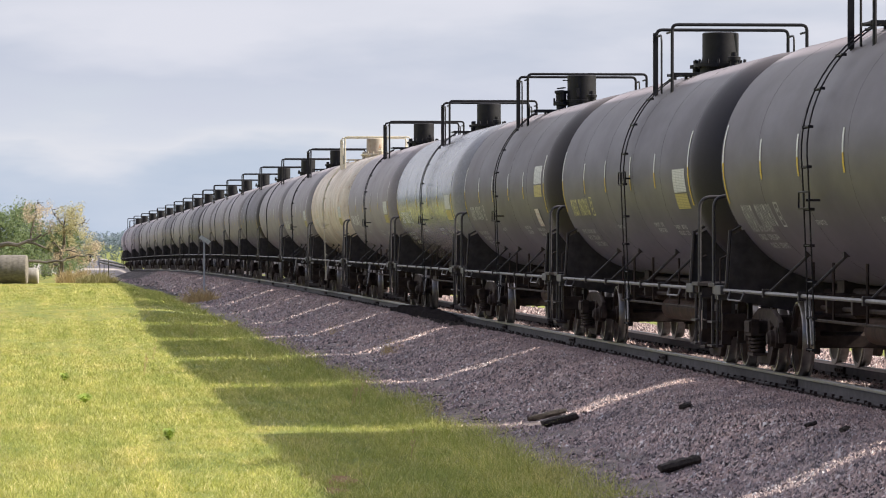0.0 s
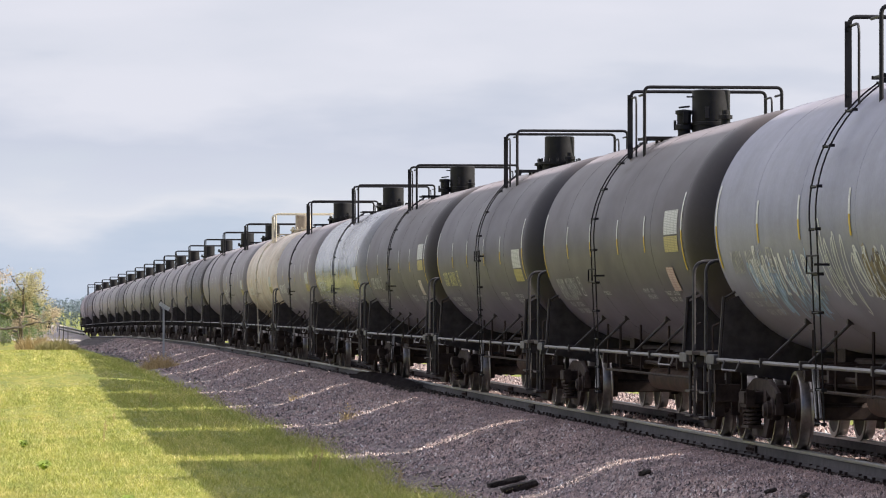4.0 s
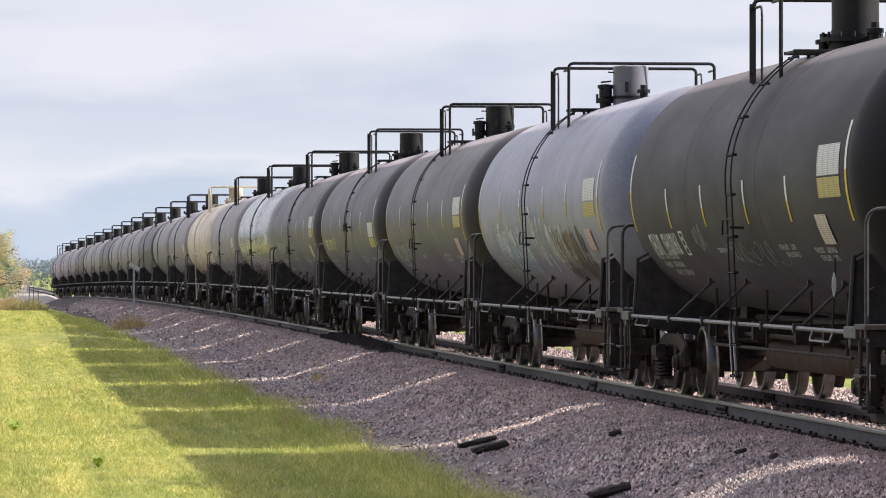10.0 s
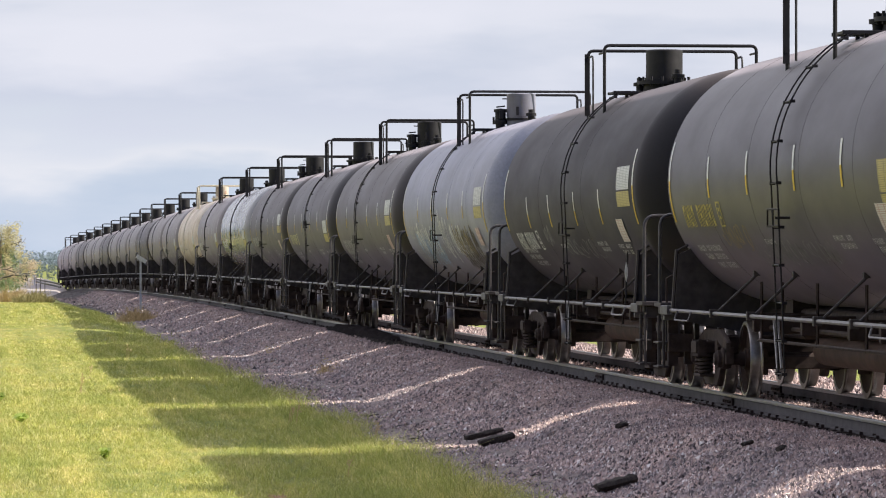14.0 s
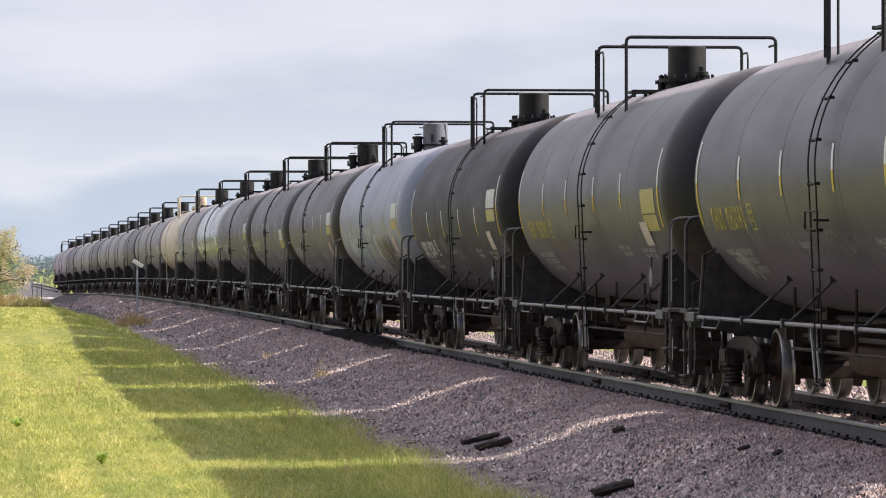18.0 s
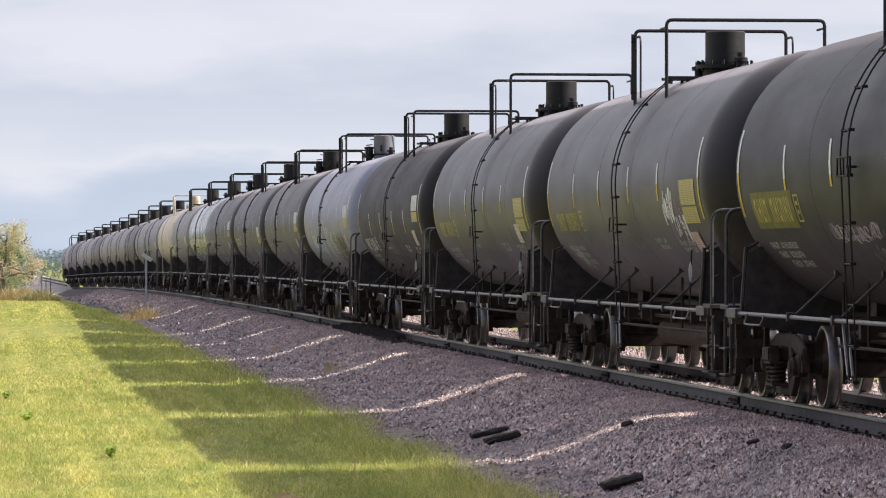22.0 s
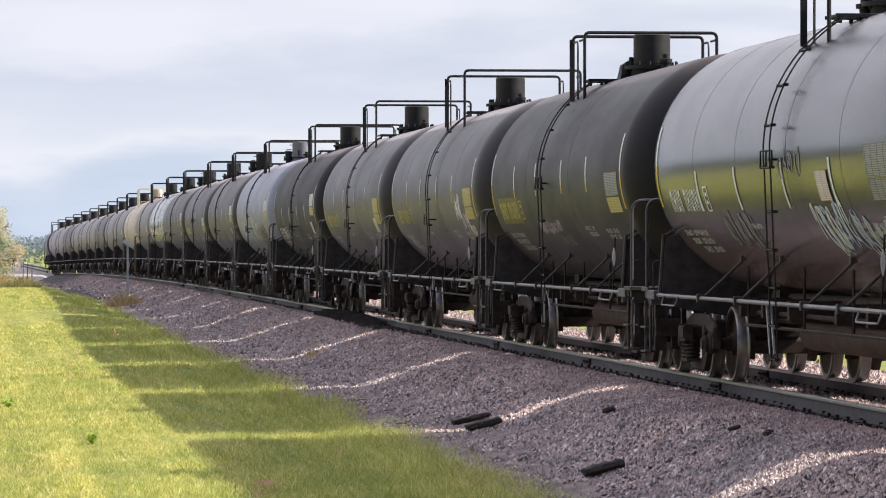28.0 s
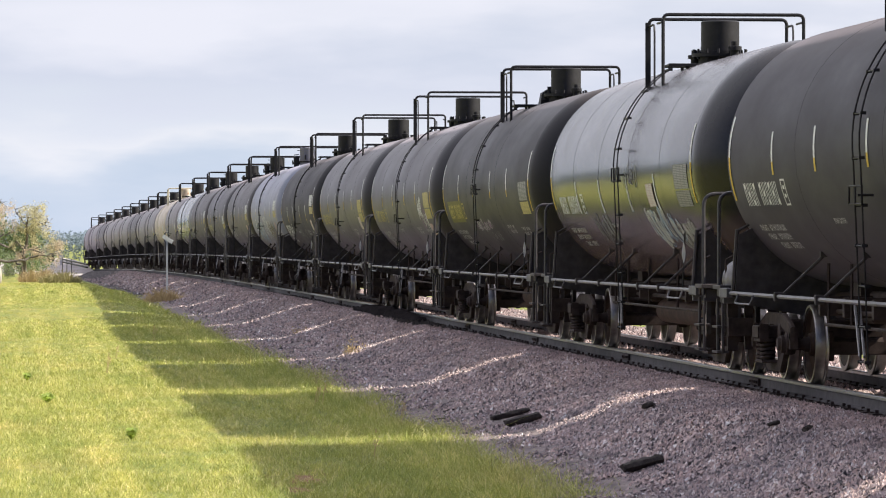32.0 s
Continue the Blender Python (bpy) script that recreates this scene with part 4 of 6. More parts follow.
def tank_car(spec, detail):
    """One tank car, facing along the track; its origin lies on the rail heads below its middle."""
    car = thing("tank_car", spec["label"], "tank car", "tank cars of the train")
    paint = PAINT[spec["paint"]]
    iron = CREAM_IRON if spec["paint"] == "tan" else BLACK_IRON

    def piece(name, build, mat, parent=car, label="", at=None):
        return part(name, shared(name + ":" + str(id(build)), build), mat, parent, label, at)

    tank = piece("tank", shell_shape, paint, label=spec["shell"])
    for y in ((-2.1, 2.9) if spec["paint"] in ("black", "coal") else (-4.6, -1.6, 1.6, 4.6, -TANK_HALF + 0.02, TANK_HALF - 0.02)):
        piece("weld_seam", seam_shape, paint, tank, at=pose(0, y, 0))
    far_loop, near_loop = spec.get("loops", (0.6, -0.9))
    ly = spec.get("ladder", -0.8)
    ladder = piece("ladder", ladder_stile, iron, at=pose(0, ly - 0.19, 0))
    piece("stile", ladder_stile, iron, ladder, at=pose(0, 0.38, 0))
    if detail:
        a = 0.98
        while a > -0.15:
            x, y, z = skin(0.19, a, 0.12)
            piece("rung", ladder_rung, iron, ladder, at=Matrix.Translation((x, y, z)))
            a -= 0.27
        for z in (2.0, 1.6, 1.2, 0.8, 0.45):
            piece("rung", ladder_rung, iron, ladder, at=Matrix.Translation((-1.60 if z > 1.3 else -1.57, 0.19, z)))
        piece("ladder_bracket", ladder_bracket, iron, ladder, at=pose(0, 0.19, spec.get("bracket", 2.1)))
    for y in (near_loop, far_loop):
        wide, high = spec.get("railing", (0.0, 0.0))
        railing = part("safety_railing", shared("safety_railing:%g:%g" % (wide, high), lambda: top_loop(wide, high)), iron, car, at=pose(0, y, 0))
        if detail:
            if y > near_loop:
                piece("railing_post", railing_post, iron, railing, at=pose(0, 0, high))
            for x in (0.0, 1.96 + wide):
                piece("railing_bar", loop_tie, iron, railing, at=pose(x, 0.0 if y > near_loop else 0.55, high))
            if y > near_loop:
                for z in (4.40, 4.05):
                    piece("railing_bar", loop_side, iron, railing, at=Matrix.Translation((0.98 + wide, near_loop - far_loop, z)) @ Matrix.Diagonal((1, far_loop - near_loop, 1, 1)))
    housing = piece("valve_housing", housing_shape, paint if spec["paint"] in ("blue_grey", "tan") else iron)
    if spec.get("plain_top"):
        piece("housing_neck", neck_shape, iron, housing)
        piece("side_valve", side_valve, iron, housing)
    else:
        piece("housing_flange", flange_shape, iron, housing)
    if detail:
        piece("vent_valve", valve_shape, iron, housing, at=pose(0.12, -0.55, 0))
        if not spec.get("plain_top"):
            piece("vent_valve", valve_shape, iron, housing, at=pose(-0.34, 0.12, -0.10))
        if spec.get("cover"):
            piece("valve_cover", cover_shape, iron, housing, at=pose(-0.30, 0.22, -0.05))
        piece("grating", grating, iron, at=pose(0, ly + 0.35, 4.07))
    # frame
    for turn in (Matrix.Identity(4), FLIP):
        piece("handrail", side_rail, GREY_PIPE if detail else DARK_PIPE, at=turn)
        piece("stub_sill", stub_sill, TRUCK_IRON, at=turn)
        piece("saddle", saddle, FRAME_IRON, at=turn @ pose(0, 7.35, 0))
        piece("end_sill", end_sill, FRAME_IRON, at=turn)
        piece("coupler", coupler, TRUCK_IRON, at=turn)
        piece("corner_grab", corner_grab, DARK_PIPE, at=turn)
        if detail:
            piece("air_hose", air_hose, BLACK_IRON, at=turn)
            piece("uncoupling_lever", uncoupling_rod, GREY_PIPE, at=turn)
            piece("corner_step", corner_step, FRAME_IRON, at=turn)
            piece("grab_iron", grab_iron, DARK_PIPE, at=turn)
            piece("end_channel", end_channel, TRUCK_IRON, at=turn)
            for y in (-7.38, 7.38):
                piece("saddle_post", saddle_post, FRAME_IRON, at=turn @ pose(0, y, 0))
            for y in (-4.6, -2.6, 1.5, 4.1):
                piece("tank_brace", brace, FRAME_IRON, at=turn @ pose(0, y, 0))
                piece("rail_clip", rail_clip, FRAME_IRON, at=turn @ pose(-1.5, y, 1.03))
    # a second grab at the far end of the near side
    piece("corner_grab", corner_grab, DARK_PIPE, at=pose(0, -16.72, 0))
    piece("belly_pipe", belly_pipe, BROWN_PIPE)
    piece("outlet_valve", outlet, TRUCK_IRON)
    piece("centre_beam", centre_beam, TRUCK_IRON)
    piece("brake_rigging", brake_rigging, TRUCK_IRON)
    if detail:
        piece("corner_step", corner_step, FRAME_IRON, at=pose(0, -16.5, 0))
        piece("end_channel", end_channel, TRUCK_IRON, at=pose(0, -16.2, 0))
        piece("grab_iron", grab_iron, GREY_PIPE, at=pose(0, -12.4, 0))
        if spec.get("drum"):
            piece("brake_drum", brake_drum, GREY_PIPE, label="rounded grey brake drum")
        if spec.get("hanger"):
            rod = piece("hanging_rod", hanger, BLACK_IRON, at=pose(0, -6.6, 0))
            piece("tag", hanger_tag, WHITE_MARK, rod, "pale tag on a hanging rod")
        brake = piece("brake_gear", brake_gear, BLACK_IRON, at=FLIP)
        piece("brake_wheel", brake_wheel, BLACK_IRON, brake)
        piece("brake_line", brake_line, TRUCK_IRON)
        for y in (-7.75, 7.75):
            piece("end_plate", end_plate, PLATE_GREY, at=pose(0, y, 0), label="grey block at the end of the handrail")
        piece("reflector", reflector, RED_PLATE, label="dull reddish-brown round reflector")
        piece("air_reservoir", reservoir, TRUCK_IRON)
        piece("ladder_brace", step_brace, GREY_PIPE, at=pose(0, ly + 1.0, 0))
    # running gear
    for ty in (-6.9, 6.9):
        truck = piece("truck", truck_bolster, TRUCK_IRON, at=pose(0, ty, 0))
        for s in (0, 1):
            m = pose(-1.0, 0, 0) if s == 0 else FLIP @ pose(-1.0, 0, 0)
            piece("side_frame", side_frame, TRUCK_IRON, truck, at=m)
            if detail:
                for y in (-0.89, 0.89):
                    piece("bearing_cap", bearing_cap, TRUCK_IRON, truck, at=m @ pose(-0.06, y, 0.46))
                piece("bolster_end", bolster_end, TRUCK_IRON, truck, at=m)
                for y in (-0.12, 0.12):
                    piece("spring", spring, TRUCK_IRON, truck, at=m @ pose(-0.17, y, 0))
        for y in (-0.89, 0.89):
            wheelset = piece("wheelset", axle, TRUCK_IRON, at=pose(0, ty + y, 0.458))
            for s in (0, 1):
                m = FLIP if s == 0 else Matrix.Identity(4)
                piece("wheel", wheel_plate, WHEEL_STEEL, wheelset, at=m)
                piece("tread", wheel_tread, TREAD_STEEL, wheelset, "shiny worn tread", at=m)
            if detail:
                WHEELSETS.append((wheelset, ty + y, car))
    # markings
    split = spec.get("split", 0.45)
    sz = spec.get("stripe_z", 2.62)
    a0, a1 = height_angle(sz - 0.24), height_angle(sz + 0.24)
    am = a0 + (a1 - a0) * split
    stripe_white = shared("stripe_white:%g:%g" % (split, sz), lambda: patch(0.05, -0.05, am, a1))
    stripe_yellow = shared("stripe_yellow:%g:%g" % (split, sz), lambda: patch(0.05, -0.05, a0, max(am, a0 + 0.001)))
    for y in (-4.0, -1.3, 1.7, 4.4):
        part("reflector_stripe", stripe_white, WHITE_MARK, tank, "white reflective stripe", pose(0, y, 0))
        if split > 0:
            part("reflector_stripe", stripe_yellow, YELLOW_MARK, tank, "yellow reflective stripe", pose(0, y, 0))
    for y in (-7.40, 7.40):
        part("reflector_stripe", shared("end_white", lambda: patch(0.05, -0.05, height_angle(2.62), height_angle(3.10))), WHITE_MARK, tank, "white reflective stripe", pose(0, y, 0))
        part("reflector_stripe", shared("end_yellow", lambda: patch(0.05, -0.05, height_angle(2.12), height_angle(2.62))), YELLOW_MARK, tank, "yellow reflective stripe", pose(0, y, 0))
    if not detail:
        return car
    mark, mz, pz = spec.get("mark", WHITE_MARK), spec.get("mark_z", 2.18), spec.get("panel_z", 2.34)
    if spec.get("backing"):
        part("lettering_panel", patch(6.75, 4.15, height_angle(mz - 0.20), height_angle(mz + 0.20), 0.004), OLIVE_PANEL, tank, "dull olive panel behind the lettering")
    part("lettering", bars(Shape(), 6.6, mz, 0.84, 0.26, 4), mark, tank, "bar-like lettering")
    part("lettering", bars(Shape(), 5.55, mz, 1.25, 0.26, 6), mark, tank, "bar-like lettering")
    part("class_box", boxed(4.05, 3.76, mz - 0.14, mz + 0.15), mark, tank, "small boxed marking")
    for y, z, w, h in ((6.6, 1.80, 1.7, 0.06), (6.4, 1.70, 1.5, 0.06), (6.0, 1.60, 1.3, 0.06), (-2.6, 1.88, 1.0, 0.05), (-2.8, 1.80, 0.8, 0.05), (-4.6, 1.84, 1.2, 0.05), (-4.7, 1.76, 1.0, 0.05), (1.6, 1.86, 0.7, 0.05)):
        part("small_lettering", bars(Shape(), y, z, w, h * 1.15, int(w / 0.13), 0.3), FADED_MARK, tank)["kind"] = "stuff"
    top_mat, low_mat = spec.get("panel", (WHITE_MARK, OCHRE_MARK))
    for mat, z0, z1 in ((top_mat, pz - 0.04, pz + 0.27), (low_mat, pz - 0.26, pz - 0.06)):
        part("data_panel", patch(-5.85, -7.05, height_angle(z0), height_angle(z1)), PRINT[mat], tank, "gridded data panel")
    if spec.get("tag"):
        ty, tz = spec.get("tag_at", (-5.45, 2.05))
        part("placard", patch(ty, ty - 0.62, height_angle(tz - 0.15), height_angle(tz + 0.15), 0.012), {RED_MARK: RED_PRINT, WHITE_MARK: CARD_PRINT}[spec["tag"]], tank, "faded placard")
    if spec.get("scrawl"):
        for i, (mat, sy, sz, w, h, turns) in enumerate(spec["scrawl"]):
            part("graffiti", scrawl(spec["seed"] + i, sy, sz, w, h, turns), mat, tank, "unreadable spray-painted strokes")["kind"] = "stuff"
    return car


SPECS = {
    -8: dict(paint="black", label="black tank car rolling along the track", shell="weathered black tank shell"),
    -7: dict(drum=2, hanger=1, loops=(0.3, -1.1), ladder=-1.35, paint="black", label="black tank car with white lettering on the track", shell="matt black tank shell", split=0.3),
    -6: dict(hanger=1, loops=(0.2, -1.2), ladder=-1.15, stripe_z=2.28, split=0.0, tag_at=(-3.2, 2.25), bracket=2.55, paint="gloss", label="glossy black tank car mirroring the sunlit meadow", shell="glossy black tank shell with brown dirty belly", scrawl=((WHITE_MARK, -2.3, 1.86, 1.7, 0.55, 7), (BLUE_SPRAY, -2.6, 1.84, 2.4, 0.5, 7), (FADED_MARK, -4.3, 1.72, 1.9, 0.42, 10), (CHALK, 3.4, 1.80, 1.9, 0.42, 11), (CHALK, -1.0, 2.5, 1.4, 0.4, 4)), seed=3, tag=WHITE_MARK, cover=False, panel=(FADED_MARK, FADED_MARK)),
    -5: dict(backing=1, hanger=1, loops=(1.4, 0.1), ladder=0.3, bracket=2.55, paint="coal", label="matt black tank car with an ochre data panel", shell="matt black tank shell", scrawl=((MAUVE_SPRAY, 2.6, 1.92, 2.6, 0.16, 9), (FADED_MARK, 2.4, 1.9, 2.2, 0.22, 7), (CHALK, 1.0, 1.7, 1.4, 0.2, 5)), seed=5, mark=OCHRE_MARK, cover=True, panel=(FADED_MARK, OCHRE_MARK), split=0.25),
    -4: dict(railing=(0.17, 0.06), hanger=1, loops=(1.8, -1.2), ladder=-0.8, tag_at=(-5.9, 1.83), paint="dark_grey", label="dark grey tank car with yellow lettering and white graffiti", shell="dark grey tank shell", scrawl=((WHITE_MARK, -4.2, 2.26, 0.9, 0.50, 6), (WHITE_MARK, -4.9, 2.02, 0.9, 0.36, 5), (MAUVE_SPRAY, -4.5, 2.12, 1.2, 0.5, 5), (CHALK, 2.6, 1.88, 5.2, 0.26, 15), (FADED_MARK, 6.2, 1.64, 0.7, 0.42, 3), (CHALK, 4.9, 1.98, 1.4, 0.3, 5)), seed=7, mark=OCHRE_MARK, tag=RED_MARK, panel=(OCHRE_MARK, OCHRE_MARK)),
    -3: dict(railing=(0.15, 0.06), hanger=1, loops=(2.1, -0.8), ladder=-0.78, paint="dark_grey", label="dark grey tank car with yellow lettering on its side", shell="dark grey tank shell", mark=OCHRE_MARK, panel=(OCHRE_MARK, OCHRE_MARK), tag=WHITE_MARK, scrawl=((CHALK, 2.4, 1.74, 4.6, 0.30, 16), (YELLOW_SPRAY, 4.2, 1.95, 1.6, 0.3, 5)), seed=13),
    -2: dict(railing=(0.27, 0.0), hanger=1, loops=(1.1, -0.7), ladder=-1.05, panel_z=2.62, stripe_z=2.38, mark_z=1.95, tag_at=(-5.4, 2.05), paint="black", label="charcoal tank car with a white data panel", shell="dusty charcoal tank shell", tag=WHITE_MARK, scrawl=((CHALK, 1.2, 1.80, 3.6, 0.3, 8), (CHALK, 3.0, 2.0, 0.7, 0.3, 4)), seed=17),
    -1: dict(plain_top=1, railing=(0.28, 0.0), loops=(1.6, -0.2), ladder=0.15, panel_z=2.62, tag_at=(-5.6, 2.05), paint="blue_grey", label="pale blue-grey tank car with faded graffiti", shell="pale blue-grey tank shell", scrawl=((BLUE_SPRAY, 5.7, 1.94, 4.2, 0.62, 20), (WHITE_MARK, 5.5, 2.02, 3.9, 0.55, 17), (BLUE_SPRAY, 3.6, 1.66, 1.7, 0.3, 8), (WHITE_MARK, 0.7, 2.12, 1.3, 0.85, 5), (BROWN_SPRAY, -1.7, 1.80, 3.5, 0.8, 26), (YELLOW_SPRAY, -1.5, 1.98, 2.6, 0.6, 13), (WHITE_MARK, -0.9, 1.92, 2.2, 0.7, 8)), seed=11, tag=RED_MARK, mark=FADED_MARK),
    0: dict(plain_top=1, loops=(1.2, -0.2), ladder=0.5, panel_z=2.62, mark_z=1.96, tag_at=(-5.6, 2.02), paint="brown_grey", label="brownish grey tank car with a faded red placard", shell="dusty brownish grey tank shell", tag=RED_MARK, mark=FADED_MARK),
    1: dict(loops=(-0.2, -1.9), ladder=-1.35, bracket=2.55, paint="charcoal", label="charcoal tank car with yellow and white lettering", shell="dusty charcoal tank shell", mark=PALE_YELLOW, scrawl=((CHALK, 4.4, 1.75, 3.0, 0.3, 7),), seed=19),
    2: dict(plain_top=1, railing=(0.28, 0.0), loops=(1.9, 0.3), ladder=0.0, panel_z=2.66, paint="brown_grey", label="brownish grey tank car with a white data panel", shell="dusty brownish grey tank shell", mark=FADED_MARK, tag=WHITE_MARK),
    3: dict(loops=(0.6, -1.0), ladder=-1.1, paint="silver", label="shiny silver-grey tank car mirroring the meadow", shell="shiny silver-grey tank shell"),
    4: dict(paint="hazed_grey", label="grey tank car lightened for haze, coupled in the train", shell="dull grey tank shell lightened for haze"),
    5: dict(paint="tan", label="cream tank car with rusty streaks", shell="cream tank shell streaked with rust"),
}
# the lighter grey here carries the haze over the distant cars
FAR_PAINT = ("hazed_grey", "brown_grey", "hazed_grey", "hazed_grey", "hazed_grey", "brown_grey", "hazed_grey")
CARS = []
for k in range(-8, 27):
    spec = SPECS.get(k) or dict(paint=FAR_PAINT[k % 7], label=FAR_PAINT[k % 7].replace("_", " ") + " tank car far along the train", shell="dull " + FAR_PAINT[k % 7].replace("_", " ") + " tank shell")
    CARS.append((k, tank_car(spec, k <= 6)))


# ---- grass, stones ----
def bulk(name, verts, loops, sizes, mat, label, category, smooth=False):
    """One object of kind stuff from arrays."""
    me = bpy.data.meshes.new(name)
    me.vertices.add(len(verts))
    me.vertices.foreach_set("co", verts.astype(np.float32).ravel())
    me.loops.add(len(loops))
    me.loops.foreach_set("vertex_index", loops.astype(np.int32))
    me.polygons.add(len(sizes))
    me.polygons.foreach_set("loop_start", np.concatenate([[0], np.cumsum(sizes)[:-1]]).astype(np.int32))
    me.update(calc_edges=True)
    me.polygons.foreach_set("use_smooth", [smooth] * len(sizes))
    me.materials.append(mat)
    return tagged(new(name, me), label, category, "", "stuff")


rng = np.random.default_rng(7)


def sag_all(y):
    d = np.clip(y - 120.0, 0, 330.0)
    return -1.25e-5 * d * d - np.clip(np.minimum(y, 1500) - 450.0, 0, None) * 0.0018


def waves(x, y, seed, size):
    """Smooth patchy values about -1 to 1."""
    r = np.random.default_rng(seed)
    total = np.zeros_like(x)
    for i in range(7):
        ax, ay, ph = r.normal(0, 1.0 / size), r.normal(0, 0.5 / size), r.uniform(0, 6.28)
        total += np.sin(ax * x * 6.28 + ay * y * 6.28 + ph)
    return total / 3.0


def rise_all(y):
    t = np.clip((y - 105.0) / 95.0, 0, 1)
    return 0.45 * t * t * (3 - 2 * t)


def turf_all(x, y):
    t = np.clip((x - 3.2) / 2.4, 0, 1)
    return sag_all(y) + rise_all(y) * (1 - t * t * (3 - 2 * t)) - 0.03


BARE_SPOTS = ((3.05, 47.4, 0.20, 1.0), (2.85, 45.6, 0.14, 0.6))
BLADE_ZONES = ((43, 62, -0.6, 6.3, 700, 0.0065, 1.15), (62, 85, -0.8, 6.3, 450, 0.008, 1.15), (85, 130, -1.4, 6.6, 190, 0.012, 1.0), (130, 180, -2.4, 7.2, 95, 0.018, 0.8), (180, 228, -4.0, 7.6, 65, 0.024, 0.75))


def blade_mesh(x, y, tallness, width):
    """Bent blades that stand at x, y."""
    n = len(x)
    turn, lean = rng.uniform(0, 6.283, n), rng.uniform(0.3, 1.6, n) * tallness
    lx, ly = np.cos(turn), np.sin(turn)
    face = rng.normal(0, 0.9, n)
    wx, wy = np.cos(face) * width * 0.5, np.sin(face) * width * 0.5
    z = turf_all(x, y) - 0.01
    v = np.empty((n, 5, 3))
    v[:, 0] = np.stack([x - wx, y - wy, z], 1)
    v[:, 1] = np.stack([x + wx, y + wy, z], 1)
    v[:, 2] = np.stack([x + wx * 0.8 + lx * lean * 0.3, y + wy * 0.8 + ly * lean * 0.3, z + tallness * 0.6], 1)
    v[:, 3] = np.stack([x - wx * 0.8 + lx * lean * 0.3, y - wy * 0.8 + ly * lean * 0.3, z + tallness * 0.6], 1)
    v[:, 4] = np.stack([x + lx * lean, y + ly * lean, z + tallness], 1)
    return v.reshape(-1, 3)


blade_v = []
for y0, y1, x0, x1, density, width, tall in BLADE_ZONES:
    count = int((y1 - y0) * (x1 - x0) * density)
    x, y = rng.uniform(x0, x1, count), rng.uniform(y0, y1, count)
    edge = 5.35 + 0.25 * rise_all(y) + 0.22 * waves(x * 0, y, 3, 3.0) + 0.10 * waves(x * 0, y, 4, 0.8)
    keep = (x < edge) | (rng.random(count) < np.exp(-(x - edge) / 0.12))
    bare = np.zeros(count, bool)
    for bx, by, bw, bl in BARE_SPOTS:
        bare |= ((x - bx) / bw) ** 2 + ((y - by) / bl) ** 2 < 0.8 + 0.6 * waves(x, y, 9, 0.6)
    keep &= ~bare | (rng.random(count) < 0.35)
    x, y = x[keep], y[keep]
    n = len(x)
    clump = 0.5 + 0.5 * np.clip(waves(x, y, 11, 0.9) * 0.6 + waves(x, y, 12, 3.0) * 0.5, -1, 1)
    tallness = tall * rng.uniform(0.035, 0.08, n) * (0.65 + 0.75 * clump) * np.interp(x, [1.5, 3.0, 4.4, 5.2], [0.9, 0.95, 1.25, 1.8])
    stray = rng.random(n) < np.interp(x, [2.0, 3.2, 5.0], [0.02, 0.07, 0.11])
    tallness[stray] *= rng.uniform(1.4, 2.3, stray.sum())
    blade_v.append(blade_mesh(x, y, tallness, width))
# taller tufts along the edge of the meadow
for k in range(70):
    ty = 44 + 90 * rng.random() ** 1.3
    tx = 5.25 - 1.7 * rng.random() ** 2
    n = int(rng.uniform(40, 90))
    spread = rng.uniform(0.08, 0.2)
    x, y = tx + rng.normal(0, spread, n), ty + rng.normal(0, spread * 2, n)
    blade_v.append(blade_mesh(x, y, rng.uniform(0.07, 0.13) * rng.uniform(0.6, 1.4, n), 0.008))
blade_v = np.concatenate(blade_v)
n = len(blade_v) // 5
base = np.arange(n)[:, None] * 5
loops = np.concatenate([base + np.array([[0, 1, 2, 3]]), base + np.array([[3, 2, 4]])], 1).ravel()
bulk("grass", blade_v, loops, np.tile([4, 3], n), BLADE, "short yellow-green grass blades on the meadow", "grass")

# crushed stone
CHIP = np.array([(1, 0, -0.5), (0, 1, -0.5), (-1, 0, -0.5), (0, -1, -0.5), (0.15, 0.1, 0.75)]) * 1.15
CHIP_F = np.array([(4, 0, 1), (4, 1, 2), (4, 2, 3), (4, 3, 0)])
PROFILE_X = np.array([o for o, z in PROFILE]) + TRACK_X
PROFILE_H = np.array([z for o, z in PROFILE])
PROFILE_EASY = np.array([z for o, z in section(200.0)])
STONE_ZONES = ((36, 62, 5.75, 9.0, 1150, 0.0245), (62, 85, 5.75, 9.0, 760, 0.027), (85, 125, 5.75, 9.0, 360, 0.030), (125, 190, 5.8, 9.0, 150, 0.036), (190, 265, 5.8, 9.0, 70, 0.045), (265, 345, 5.2, 8.75, 40, 0.055), (36, 75, 5.3, 6.4, 150, 0.012), (75, 130, 5.3, 6.2, 130, 0.02), (40, 75, 9.32, 10.6, 260, 0.033), (75, 125, 9.32, 10.6, 90, 0.045), (40, 110, 10.8, 14.4, 70, 0.045), (110, 190, 10.8, 14.6, 36, 0.055))
stone_v = []
